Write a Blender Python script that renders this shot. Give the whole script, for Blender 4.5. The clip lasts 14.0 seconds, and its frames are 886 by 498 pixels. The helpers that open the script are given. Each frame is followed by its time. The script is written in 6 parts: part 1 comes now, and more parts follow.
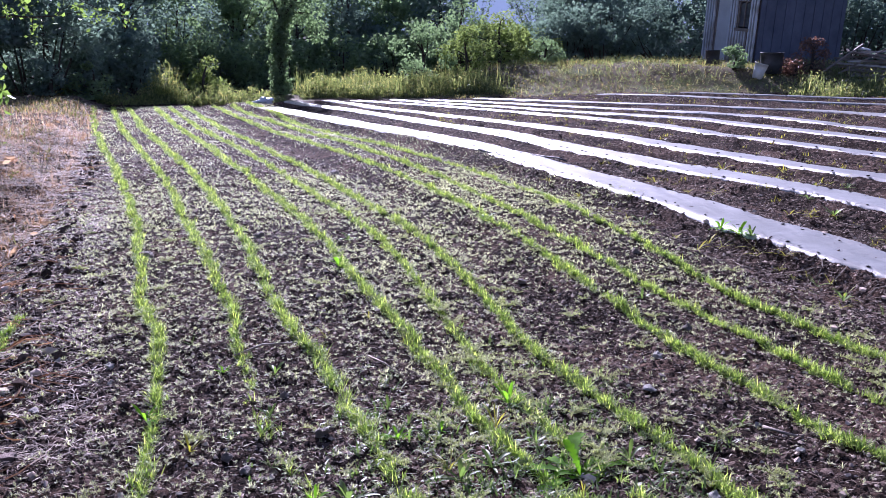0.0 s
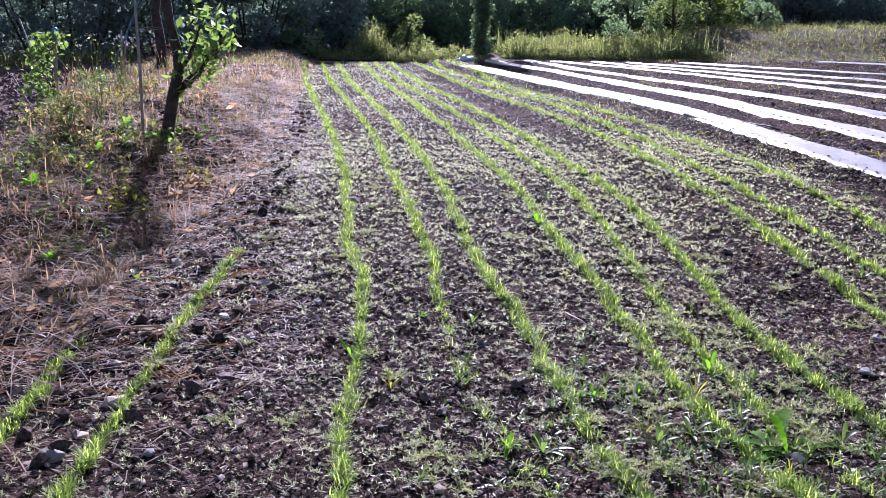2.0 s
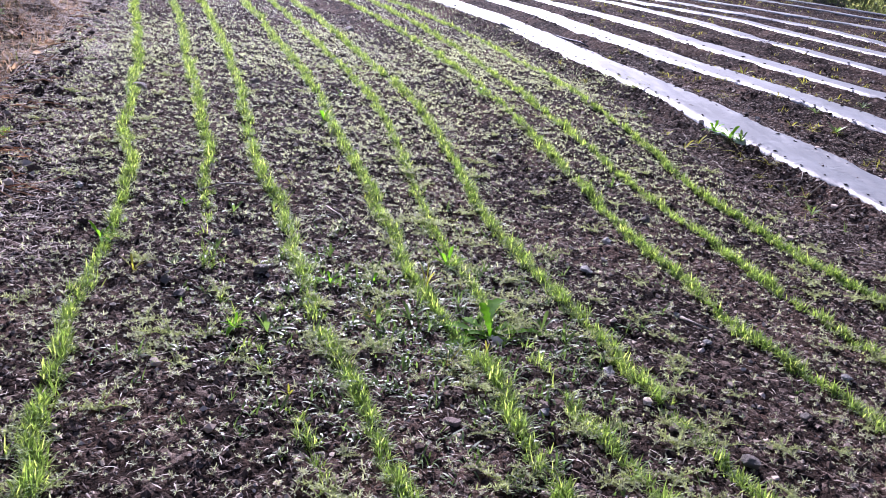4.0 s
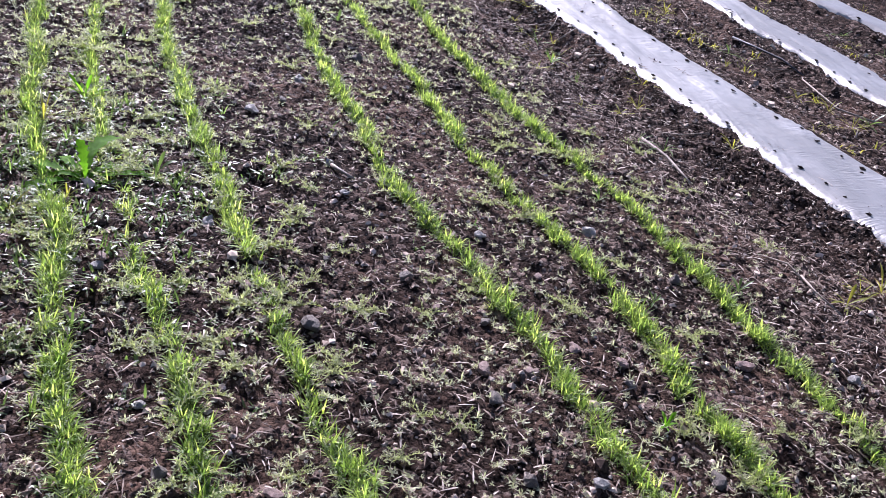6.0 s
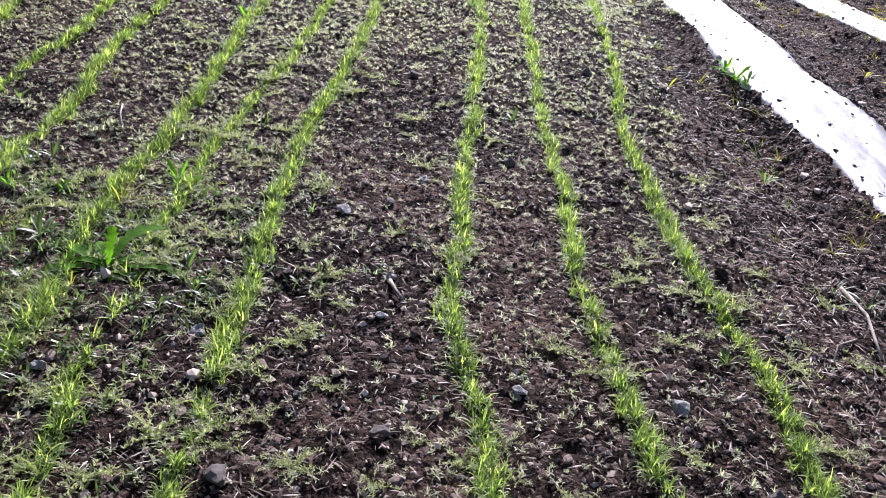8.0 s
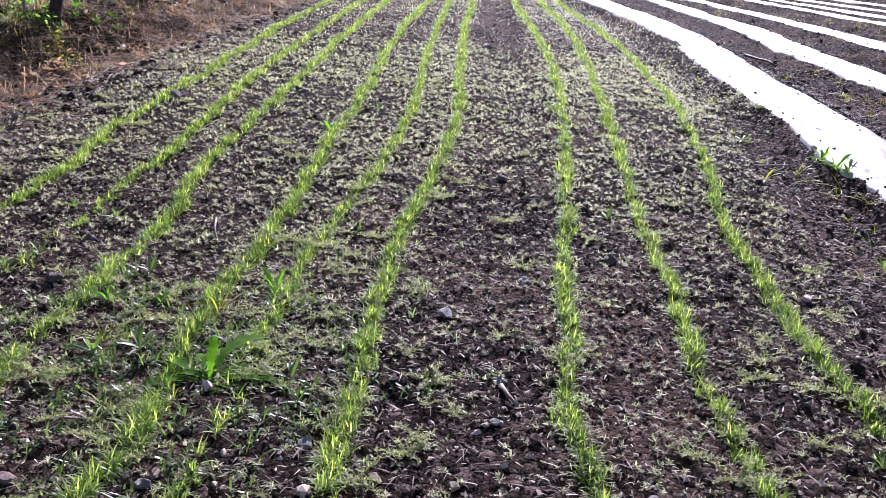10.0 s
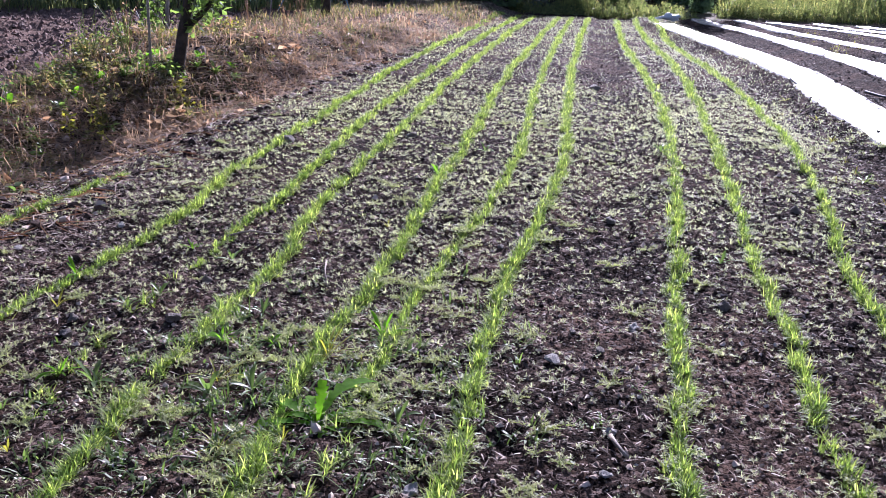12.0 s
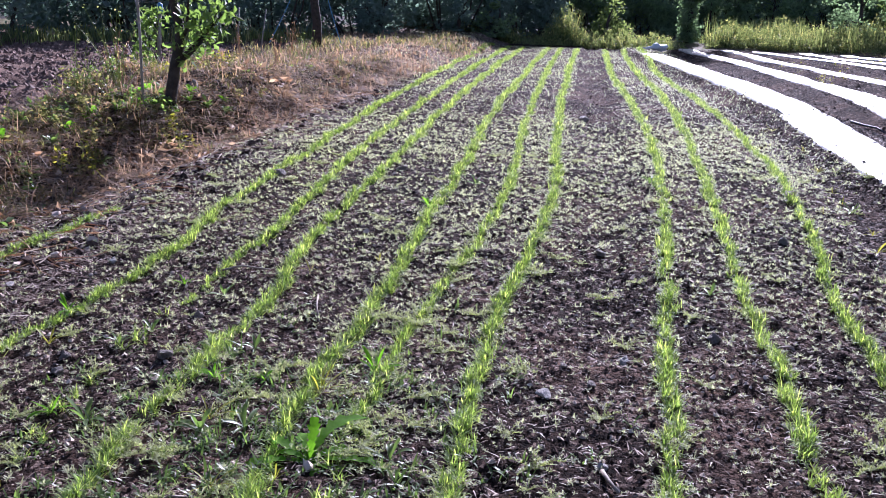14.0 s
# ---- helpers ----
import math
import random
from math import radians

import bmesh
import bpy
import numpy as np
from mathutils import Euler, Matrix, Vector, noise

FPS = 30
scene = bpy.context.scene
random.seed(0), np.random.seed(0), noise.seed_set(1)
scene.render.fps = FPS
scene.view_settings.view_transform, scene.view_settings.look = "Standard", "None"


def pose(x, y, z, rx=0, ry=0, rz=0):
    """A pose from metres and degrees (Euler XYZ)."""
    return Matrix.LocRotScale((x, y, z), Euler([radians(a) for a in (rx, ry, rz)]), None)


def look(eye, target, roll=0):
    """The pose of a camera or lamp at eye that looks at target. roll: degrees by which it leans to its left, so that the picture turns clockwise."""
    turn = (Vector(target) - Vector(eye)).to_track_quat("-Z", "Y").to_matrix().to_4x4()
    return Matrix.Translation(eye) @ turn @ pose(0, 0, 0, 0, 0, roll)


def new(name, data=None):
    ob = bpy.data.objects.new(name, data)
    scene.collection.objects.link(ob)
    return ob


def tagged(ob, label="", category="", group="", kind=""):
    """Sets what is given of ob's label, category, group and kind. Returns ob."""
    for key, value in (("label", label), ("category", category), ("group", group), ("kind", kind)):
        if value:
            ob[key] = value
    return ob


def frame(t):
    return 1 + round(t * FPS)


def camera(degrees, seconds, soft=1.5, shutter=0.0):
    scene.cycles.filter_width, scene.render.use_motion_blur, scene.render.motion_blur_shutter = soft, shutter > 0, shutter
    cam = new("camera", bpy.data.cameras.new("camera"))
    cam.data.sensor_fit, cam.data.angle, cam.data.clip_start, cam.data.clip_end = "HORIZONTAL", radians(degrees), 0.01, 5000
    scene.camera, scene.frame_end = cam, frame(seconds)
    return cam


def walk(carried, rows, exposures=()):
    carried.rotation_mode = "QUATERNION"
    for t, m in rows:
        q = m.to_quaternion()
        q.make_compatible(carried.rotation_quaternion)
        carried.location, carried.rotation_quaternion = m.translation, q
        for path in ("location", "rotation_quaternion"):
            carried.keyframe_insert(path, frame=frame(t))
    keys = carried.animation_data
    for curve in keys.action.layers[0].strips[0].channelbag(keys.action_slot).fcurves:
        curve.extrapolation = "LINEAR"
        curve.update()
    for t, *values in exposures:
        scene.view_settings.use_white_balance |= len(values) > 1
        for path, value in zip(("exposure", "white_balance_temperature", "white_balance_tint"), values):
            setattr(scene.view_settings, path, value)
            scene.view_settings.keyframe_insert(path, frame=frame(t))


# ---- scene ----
cam = camera(52.2, 14.0, soft=0.6)
PATH = [
    (0, (0.103, 0.018, 1.431), (0.726, 1.867, 0.992), 0.2),
    (0.5, (0.074, 0.051, 1.421), (0.543, 1.95, 1.005), -0.4),
    (1, (0.04, 0.054, 1.411), (0.347, 1.982, 0.98), 0.3),
    (1.5, (0.033, 0.053, 1.407), (0.281, 1.982, 0.941), 0.4),
    (2, (0.032, 0.043, 1.386), (0.253, 1.962, 0.864), 1.1),
    (2.2, (0.03, 0.038, 1.374), (0.237, 1.942, 0.798), 1.3),
    (4.3, (0.525, -0.213, 1.429), (1.192, 1.509, 0.661), 8.0),
    (4.5, (0.625, -0.193, 1.411), (1.382, 1.459, 0.575), 9.1),
    (5, (0.89, -0.13, 1.448), (1.858, 1.341, 0.501), 14.1),
    (5.5, (1.135, -0.138, 1.419), (2.062, 1.351, 0.457), 16.2),
    (6, (1.37, -0.206, 1.447), (2.154, 1.354, 0.472), 13.0),
    (6.5, (1.63, -0.147, 1.386), (2.414, 1.403, 0.395), 12.8),
    (7, (1.994, 0.021, 1.373), (2.741, 1.556, 0.331), 14.5),
    (7.5, (2.234, 0.106, 1.374), (2.628, 1.761, 0.323), 13.2),
    (8, (2.379, 0.188, 1.417), (2.431, 1.97, 0.51), 8.1),
    (8.2, (2.379, 0.223, 1.44), (2.416, 2.031, 0.585), 8.0),
    (10.3, (2.24, 0.289, 1.302), (2.042, 2.157, 0.615), 2.0),
    (10.5, (2.23, 0.289, 1.31), (1.956, 2.147, 0.623), 1.6),
    (11, (2.232, 0.291, 1.331), (1.899, 2.15, 0.672), 1.6),
    (11.5, (2.241, 0.297, 1.331), (1.884, 2.163, 0.704), 1.9),
    (12, (2.254, 0.303, 1.322), (1.889, 2.17, 0.703), 1.8),
    (12.5, (2.257, 0.311, 1.313), (1.9, 2.178, 0.69), 1.5),
    (13, (2.253, 0.312, 1.302), (1.9, 2.174, 0.663), 1.3),
    (13.5, (2.252, 0.302, 1.3), (1.908, 2.154, 0.627), 1.4),
    (14, (2.258, 0.289, 1.354), (1.906, 2.177, 0.795), 1.6),
]
EXPOSURES = [(0.0, 1.14, 5350, 39), (0.5, 0.98, 5250, 39), (1.0, 0.92, 5300, 39), (1.6, 1.04, 5350, 38), (2.2, 1.16, 5400, 38), (4.5, 1.13, 5500, 32), (5.5, 1.29, 5550, 30), (6.6, 1.36, 5650, 29), (7.5, 1.39, 5650, 27), (8.0, 1.18, 5700, 25), (10.5, 1.05, 5500, 33), (11.3, 1.12, 5450, 33), (13.0, 1.16, 5450, 33), (14.0, 1.17, 5350, 33)]
walk(cam, [(t, look(eye, target, roll)) for t, eye, target, roll in PATH], EXPOSURES)


# ---- world, sun, exposure ----
SUN_AZ, SUN_EL = 6.0, 29.0          # degrees clockwise from +y (minus: to the left), above the horizon
world = bpy.data.worlds.new("sky")
scene.world = world
world.use_nodes = True
wn = world.node_tree
sky = wn.nodes.new("ShaderNodeTexSky")
sky.sky_type = "NISHITA"
sky.sun_disc = False
sky.sun_elevation = radians(SUN_EL)
sky.sun_rotation = radians(SUN_AZ)
wn.links.new(sky.outputs[0], wn.nodes["Background"].inputs[0])
wn.nodes["Background"].inputs[1].default_value = 0.050
sun_data = bpy.data.lights.new("sun", "SUN")
sun_data.energy, sun_data.angle, sun_data.color = 5.0, radians(0.6), (1.0, 0.96, 0.91)
sun = new("sun", sun_data)
sun_way = Vector((math.sin(radians(SUN_AZ)) * math.cos(radians(SUN_EL)), math.cos(radians(SUN_AZ)) * math.cos(radians(SUN_EL)), math.sin(radians(SUN_EL))))
sun.matrix_world = look(sun_way * 60, (0, 0, 0))


# ---- materials ----
def material(name, dark, light, scale=8.0, rough=0.8, bump=0.0, bump_scale=60.0, island=0.0, glow=None, gloss=0.5, detail=6.0, metal=0.0, spots=None, alt=None):
    """dark and light are mixed by noise; island: how much each loose piece varies; glow: colour of light let through; alt: second colour for some pieces."""
    m = bpy.data.materials.new(name)
    m.use_nodes = True
    t = m.node_tree
    n, ln = t.nodes, t.links
    bsdf, out = n["Principled BSDF"], n["Material Output"]
    co = n.new("ShaderNodeTexCoord")
    tex = n.new("ShaderNodeTexNoise")
    tex.inputs["Scale"].default_value, tex.inputs["Detail"].default_value, tex.inputs["Roughness"].default_value = scale, detail, 0.62
    ln.new(co.outputs["Object"], tex.inputs["Vector"])
    ramp = n.new("ShaderNodeValToRGB")
    ramp.color_ramp.elements[0].position, ramp.color_ramp.elements[1].position = 0.34, 0.66
    ramp.color_ramp.elements[0].color, ramp.color_ramp.elements[1].color = (*dark, 1), (*light, 1)
    ln.new(tex.outputs["Fac"], ramp.inputs[0])
    colour = ramp.outputs[0]
    if spots:
        big = n.new("ShaderNodeTexNoise")
        big.inputs["Scale"].default_value, big.inputs["Detail"].default_value = spots[1], 3.0
        ln.new(co.outputs["Object"], big.inputs["Vector"])
        r2 = n.new("ShaderNodeValToRGB")
        r2.color_ramp.elements[0].position, r2.color_ramp.elements[1].position = 0.48, 0.62
        ln.new(big.outputs["Fac"], r2.inputs[0])
        mx = n.new("ShaderNodeMixRGB")
        ln.new(r2.outputs[0], mx.inputs[0])
        ln.new(colour, mx.inputs[1])
        mx.inputs[2].default_value = (*spots[0], 1)
        colour = mx.outputs[0]
    if island:
        geo = n.new("ShaderNodeNewGeometry")
        if alt:
            step = n.new("ShaderNodeValToRGB")
            step.color_ramp.elements[0].position, step.color_ramp.elements[1].position = 0.74, 0.9
            ln.new(geo.outputs["Random Per Island"], step.inputs[0])
            mx = n.new("ShaderNodeMixRGB")
            ln.new(step.outputs[0], mx.inputs[0])
            ln.new(colour, mx.inputs[1])
            mx.inputs[2].default_value = (*alt, 1)
            colour = mx.outputs[0]
        rng = n.new("ShaderNodeMapRange")
        rng.inputs[3].default_value, rng.inputs[4].default_value = 1.0 - island, 1.0 + island
        ln.new(geo.outputs["Random Per Island"], rng.inputs[0])
        hsv = n.new("ShaderNodeHueSaturation")
        ln.new(rng.outputs[0], hsv.inputs["Value"])
        ln.new(colour, hsv.inputs["Color"])
        colour = hsv.outputs[0]
    ln.new(colour, bsdf.inputs["Base Color"])
    bsdf.inputs["Roughness"].default_value, bsdf.inputs["Metallic"].default_value = rough, metal
    bsdf.inputs["Specular IOR Level"].default_value = gloss
    if bump:
        bt = n.new("ShaderNodeTexNoise")
        bt.inputs["Scale"].default_value, bt.inputs["Detail"].default_value, bt.inputs["Roughness"].default_value = bump_scale, 5.0, 0.65
        ln.new(co.outputs["Object"], bt.inputs["Vector"])
        bp = n.new("ShaderNodeBump")
        bp.inputs["Strength"].default_value, bp.inputs["Distance"].default_value = bump, 0.02
        ln.new(bt.outputs["Fac"], bp.inputs["Height"])
        ln.new(bp.outputs[0], bsdf.inputs["Normal"])
    if glow:
        tr = n.new("ShaderNodeBsdfTranslucent")
        tint = n.new("ShaderNodeMixRGB")
        tint.blend_type, tint.inputs[0].default_value = "MULTIPLY", 1.0
        tint.inputs[2].default_value = (*glow, 1)
        scale_up = n.new("ShaderNodeMixRGB")
        scale_up.blend_type, scale_up.inputs[0].default_value = "ADD", 1.0
        ln.new(colour, scale_up.inputs[1])
        ln.new(colour, scale_up.inputs[2])
        ln.new(scale_up.outputs[0], tint.inputs[1])
        ln.new(tint.outputs[0], tr.inputs["Color"])
        add = n.new("ShaderNodeMixShader")
        add.inputs[0].default_value = 0.5
        ln.new(bsdf.outputs[0], add.inputs[1])
        ln.new(tr.outputs[0], add.inputs[2])
        ln.new(add.outputs[0], out.inputs["Surface"])
    return m


def grainy(mat, cell, strength, vary):
    """Adds grains to a soil: a cell pattern that raises and tints every grain by itself."""
    t = mat.node_tree
    n, ln = t.nodes, t.links
    bsdf = n["Principled BSDF"]
    co = n.new("ShaderNodeTexCoord")
    wob = n.new("ShaderNodeTexNoise")
    wob.inputs["Scale"].default_value, wob.inputs["Detail"].default_value = cell * 0.6, 2.0
    ln.new(co.outputs["Object"], wob.inputs["Vector"])
    mixv = n.new("ShaderNodeMixRGB")
    mixv.blend_type, mixv.inputs[0].default_value = "ADD", 0.9 / cell
    ln.new(co.outputs["Object"], mixv.inputs[1])
    ln.new(wob.outputs["Color"], mixv.inputs[2])
    old = bsdf.inputs["Base Color"].links[0].from_socket
    colour, height = old, None
    for k, part_ in ((1.0, 0.75), (0.38, 1.0)):
        vor = n.new("ShaderNodeTexVoronoi")
        vor.inputs["Scale"].default_value = cell * k
        ln.new(mixv.outputs[0], vor.inputs["Vector"])
        sep = n.new("ShaderNodeSeparateColor")
        ln.new(vor.outputs["Color"], sep.inputs[0])
        rng = n.new("ShaderNodeMapRange")
        rng.inputs[3].default_value, rng.inputs[4].default_value = 1.0 - vary * part_, 1.0 + vary * part_ * 1.5
        ln.new(sep.outputs[0], rng.inputs[0])
        hsv = n.new("ShaderNodeHueSaturation")
        ln.new(rng.outputs[0], hsv.inputs["Value"])
        ln.new(colour, hsv.inputs["Color"])
        colour = hsv.outputs[0]
        inv = n.new("ShaderNodeMath")
        inv.operation = "MULTIPLY"
        inv.inputs[1].default_value = -1.0 / k
        ln.new(vor.outputs["Distance"], inv.inputs[0])
        if height is None:
            height = inv.outputs[0]
        else:
            add = n.new("ShaderNodeMath")
            ln.new(height, add.inputs[0])
            ln.new(inv.outputs[0], add.inputs[1])
            height = add.outputs[0]
    pale = n.new("ShaderNodeValToRGB")
    pale.color_ramp.elements[0].position, pale.color_ramp.elements[1].position = 0.80, 0.92
    ln.new(sep.outputs[1], pale.inputs[0])
    light = n.new("ShaderNodeMixRGB")
    ln.new(pale.outputs[0], light.inputs[0])
    ln.new(colour, light.inputs[1])
    light.inputs[2].default_value = (0.20, 0.145, 0.118, 1)
    colour = light.outputs[0]
    ln.new(colour, bsdf.inputs["Base Color"])
    bump = n.new("ShaderNodeBump")
    bump.inputs["Strength"].default_value, bump.inputs["Distance"].default_value = strength, 0.7 / cell
    ln.new(height, bump.inputs["Height"])
    if bsdf.inputs["Normal"].links:
        ln.new(bsdf.inputs["Normal"].links[0].from_socket, bump.inputs["Normal"])
    ln.new(bump.outputs[0], bsdf.inputs["Normal"])
    return mat


SOIL = material("damp_soil", (0.008, 0.0051, 0.0039), (0.045, 0.0285, 0.0213), 42.0, 0.9, 1.0, 110.0, spots=((0.076, 0.048, 0.035), 1.3), gloss=0.04)
grainy(SOIL, 95.0, 1.0, 0.6)
TURF = material("rough_turf", (0.080, 0.066, 0.040), (0.215, 0.17, 0.105), 1.6, 0.9, 1.0, 30.0, spots=((0.105, 0.120, 0.045), 0.8), gloss=0.15)
CLOD = material("soil_clod", (0.018, 0.0116, 0.0088), (0.140, 0.092, 0.069), 70.0, 0.85, island=0.75, gloss=0.12, alt=(0.37, 0.295, 0.235))
BANK_EARTH = material("bank_earth", (0.078, 0.054, 0.040), (0.24, 0.172, 0.130), 14.0, 0.9, 1.0, 60.0, spots=((0.085, 0.080, 0.040), 1.8), gloss=0.06)
grainy(BANK_EARTH, 60.0, 1.0, 0.6)
PLOT_SOIL = material("ploughed_soil", (0.085, 0.054, 0.040), (0.215, 0.138, 0.105), 14.0, 0.9, 1.0, 40.0, gloss=0.1)
PLOT_CLOD = material("ploughed_clod", (0.085, 0.053, 0.040), (0.255, 0.164, 0.126), 20.0, 0.8, island=0.5, gloss=0.25)
STONE = material("grey_stone", (0.135, 0.105, 0.083), (0.34, 0.285, 0.235), 60.0, 0.75, 0.9, 70.0)
STONE_PALE = material("pale_stone", (0.32, 0.29, 0.26), (0.60, 0.56, 0.51), 60.0, 0.7, 0.8, 90.0)
STONE_RED = material("brownish_stone", (0.16, 0.10, 0.08), (0.30, 0.21, 0.17), 40.0, 0.75, 0.5, 90.0)
SPROUT = material("sprout_blade", (0.100, 0.160, 0.038), (0.21, 0.280, 0.082), 5.0, 0.5, island=0.55, glow=(1.22, 1.28, 0.66), gloss=0.28, alt=(0.34, 0.37, 0.13))
PALE_WEED = material("pale_seedling", (0.30, 0.305, 0.200), (0.53, 0.53, 0.375), 6.0, 0.55, island=0.45, glow=(1.0, 1.05, 0.74), gloss=0.3)
FEATHER = material("feathery_weed_leaf", (0.23, 0.245, 0.130), (0.43, 0.445, 0.275), 6.0, 0.55, island=0.4, glow=(1.02, 1.08, 0.65), gloss=0.25)
WEED = material("weed_leaf", (0.065, 0.105, 0.035), (0.12, 0.17, 0.060), 14.0, 0.40, island=0.3, glow=(1.1, 1.2, 0.6), gloss=0.5)
BROAD = material("broad_leaf", (0.060, 0.135, 0.018), (0.105, 0.205, 0.030), 22.0, 0.7, 0.25, 50.0, island=0.2, glow=(1.7, 2.0, 0.35), gloss=0.05)
YELLOW_GRASS = material("yellow_grass", (0.17, 0.19, 0.03), (0.28, 0.29, 0.06), 6.0, 0.45, island=0.3, glow=(1.2, 1.1, 0.5))
TALL_GRASS = material("tall_grass", (0.105, 0.130, 0.060), (0.19, 0.215, 0.110), 2.0, 0.55, island=0.4, glow=(1.1, 1.15, 0.6), alt=(0.24, 0.22, 0.12))
STRAW = material("dry_straw", (0.19, 0.136, 0.094), (0.46, 0.362, 0.262), 2.5, 0.6, island=0.55, glow=(0.9, 0.8, 0.62), alt=(0.17, 0.108, 0.068))
BANK_GRASS = material("dry_bank_grass", (0.105, 0.115, 0.050), (0.205, 0.205, 0.105), 2.5, 0.7, island=0.5, glow=(1.05, 1.0, 0.58), gloss=0.12, alt=(0.24, 0.175, 0.105))
LITTER = material("soil_litter", (0.090, 0.062, 0.047), (0.25, 0.185, 0.143), 9.0, 0.75, island=0.5, gloss=0.2, alt=(0.36, 0.30, 0.25))
BARK = material("dark_bark", (0.020, 0.014, 0.011), (0.070, 0.050, 0.038), 18.0, 0.85, 0.9, 45.0)
LEAF_NEAR = material("fruit_tree_leaf", (0.090, 0.140, 0.045), (0.15, 0.205, 0.075), 6.0, 0.36, island=0.3, glow=(1.15, 1.25, 0.6), gloss=0.5)
# haze over the woods is put into these two bluish leaf colours
LEAF_HAZED = material("wood_leaf_hazed", (0.122, 0.156, 0.150), (0.182, 0.226, 0.208), 0.6, 0.8, island=0.15, glow=(0.72, 0.86, 0.62), gloss=0.04)
LEAF_MID = material("wood_leaf", (0.130, 0.172, 0.118), (0.195, 0.245, 0.160), 0.6, 0.8, island=0.18, glow=(0.95, 1.1, 0.68), gloss=0.05)
LEAF_LIGHT = material("bush_leaf", (0.105, 0.135, 0.066), (0.165, 0.195, 0.100), 0.6, 0.6, island=0.35, glow=(1.2, 1.3, 0.6), gloss=0.08)
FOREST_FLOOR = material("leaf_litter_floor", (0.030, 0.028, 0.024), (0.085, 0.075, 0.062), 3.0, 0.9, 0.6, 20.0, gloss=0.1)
REDDISH = material("reddish_leaf", (0.075, 0.050, 0.042), (0.135, 0.092, 0.075), 3.0, 0.5, island=0.4, glow=(1.2, 0.9, 0.7))
FILM = material("mulch_film", (0.275, 0.267, 0.252), (0.385, 0.375, 0.356), 3.0, 0.44, 0.25, 14.0, gloss=0.8, spots=((0.29, 0.28, 0.262), 2.2), metal=0.5)


def creased(mat, runs):
    """Adds fine creases to a film: noise drawn out across and along the bed, each in patches of its own."""
    n, ln = mat.node_tree.nodes, mat.node_tree.links
    bsdf = n["Principled BSDF"]
    co = n.new("ShaderNodeTexCoord")
    for size, strength, patch in runs:
        mp = n.new("ShaderNodeMapping")
        mp.inputs["Scale"].default_value = size
        ln.new(co.outputs["Object"], mp.inputs["Vector"])
        tx = n.new("ShaderNodeTexNoise")
        tx.inputs["Scale"].default_value, tx.inputs["Detail"].default_value = 1.0, 2.0
        ln.new(mp.outputs[0], tx.inputs["Vector"])
        where = n.new("ShaderNodeTexNoise")
        where.inputs["Scale"].default_value, where.inputs["Detail"].default_value = patch, 1.0
        ln.new(co.outputs["Object"], where.inputs["Vector"])
        rng = n.new("ShaderNodeMapRange")
        rng.inputs[1].default_value, rng.inputs[2].default_value, rng.inputs[4].default_value = 0.46, 0.62, strength
        ln.new(where.outputs["Fac"], rng.inputs[0])
        bp = n.new("ShaderNodeBump")
        bp.inputs["Distance"].default_value = 0.012
        ln.new(rng.outputs[0], bp.inputs["Strength"])
        ln.new(tx.outputs["Fac"], bp.inputs["Height"])
        if bsdf.inputs["Normal"].links:
            ln.new(bsdf.inputs["Normal"].links[0].from_socket, bp.inputs["Normal"])
        ln.new(bp.outputs[0], bsdf.inputs["Normal"])


creased(FILM, (((7.0, 80.0, 9.0), 0.35, 5.0), ((60.0, 4.0, 20.0), 0.22, 2.6)))
# soil of the hole lumps, near-black to hold the shade inside a pit
HOLE = material("shaded_hole_soil", (0.010, 0.008, 0.007), (0.026, 0.019, 0.016), 60.0, 0.95, 0.6, 120.0, gloss=0.05)
CANE = material("grey_stake", (0.22, 0.19, 0.16), (0.36, 0.32, 0.27), 14.0, 0.7, 0.3, 60.0)
TWIG = material("dry_twig", (0.16, 0.12, 0.09), (0.32, 0.26, 0.20), 20.0, 0.7, 0.4, 70.0)
BLACK = material("black_plastic", (0.018, 0.020, 0.025), (0.036, 0.040, 0.048), 6.0, 0.6, 0.1, 30.0)
BLUE = material("blue_cord", (0.06, 0.20, 0.36), (0.12, 0.32, 0.50), 12.0, 0.5)
WHITE = material("white_plastic", (0.62, 0.62, 0.62), (0.80, 0.80, 0.80), 6.0, 0.45, 0.2, 14.0)
SHEET = material("corrugated_sheet", (0.50, 0.51, 0.55), (0.70, 0.71, 0.75), 2.5, 0.45, metal=0.15, spots=((0.28, 0.25, 0.24), 1.1))
# brown wall sheet, darker than the pale ribs set over it
BROWN_SHEET = material("brown_sheet", (0.10, 0.075, 0.070), (0.20, 0.15, 0.14), 3.0, 0.7, 0.2, 20.0)
# dark blue carries the shade of the shed's side away from the sun
SHADE_TINTED = material("shade_tinted_cladding", (0.070, 0.080, 0.122), (0.115, 0.128, 0.182), 2.0, 0.75, 0.2, 9.0)
DOOR_PAINT = material("grey_door_paint", (0.44, 0.45, 0.47), (0.56, 0.57, 0.59), 2.0, 0.5, 0.1, 12.0)
PALE_WOOD = material("grey_board", (0.34, 0.33, 0.32), (0.52, 0.51, 0.50), 7.0, 0.75, 0.3, 30.0)
OLD_WOOD = material("weathered_wood", (0.12, 0.10, 0.085), (0.27, 0.23, 0.20), 7.0, 0.8, 0.4, 30.0)
GLASS = material("dusty_pane", (0.05, 0.05, 0.06), (0.12, 0.12, 0.14), 3.0, 0.15)
HILL = material("far_wood_hazed", (0.16, 0.20, 0.24), (0.24, 0.29, 0.34), 0.03, 0.95)
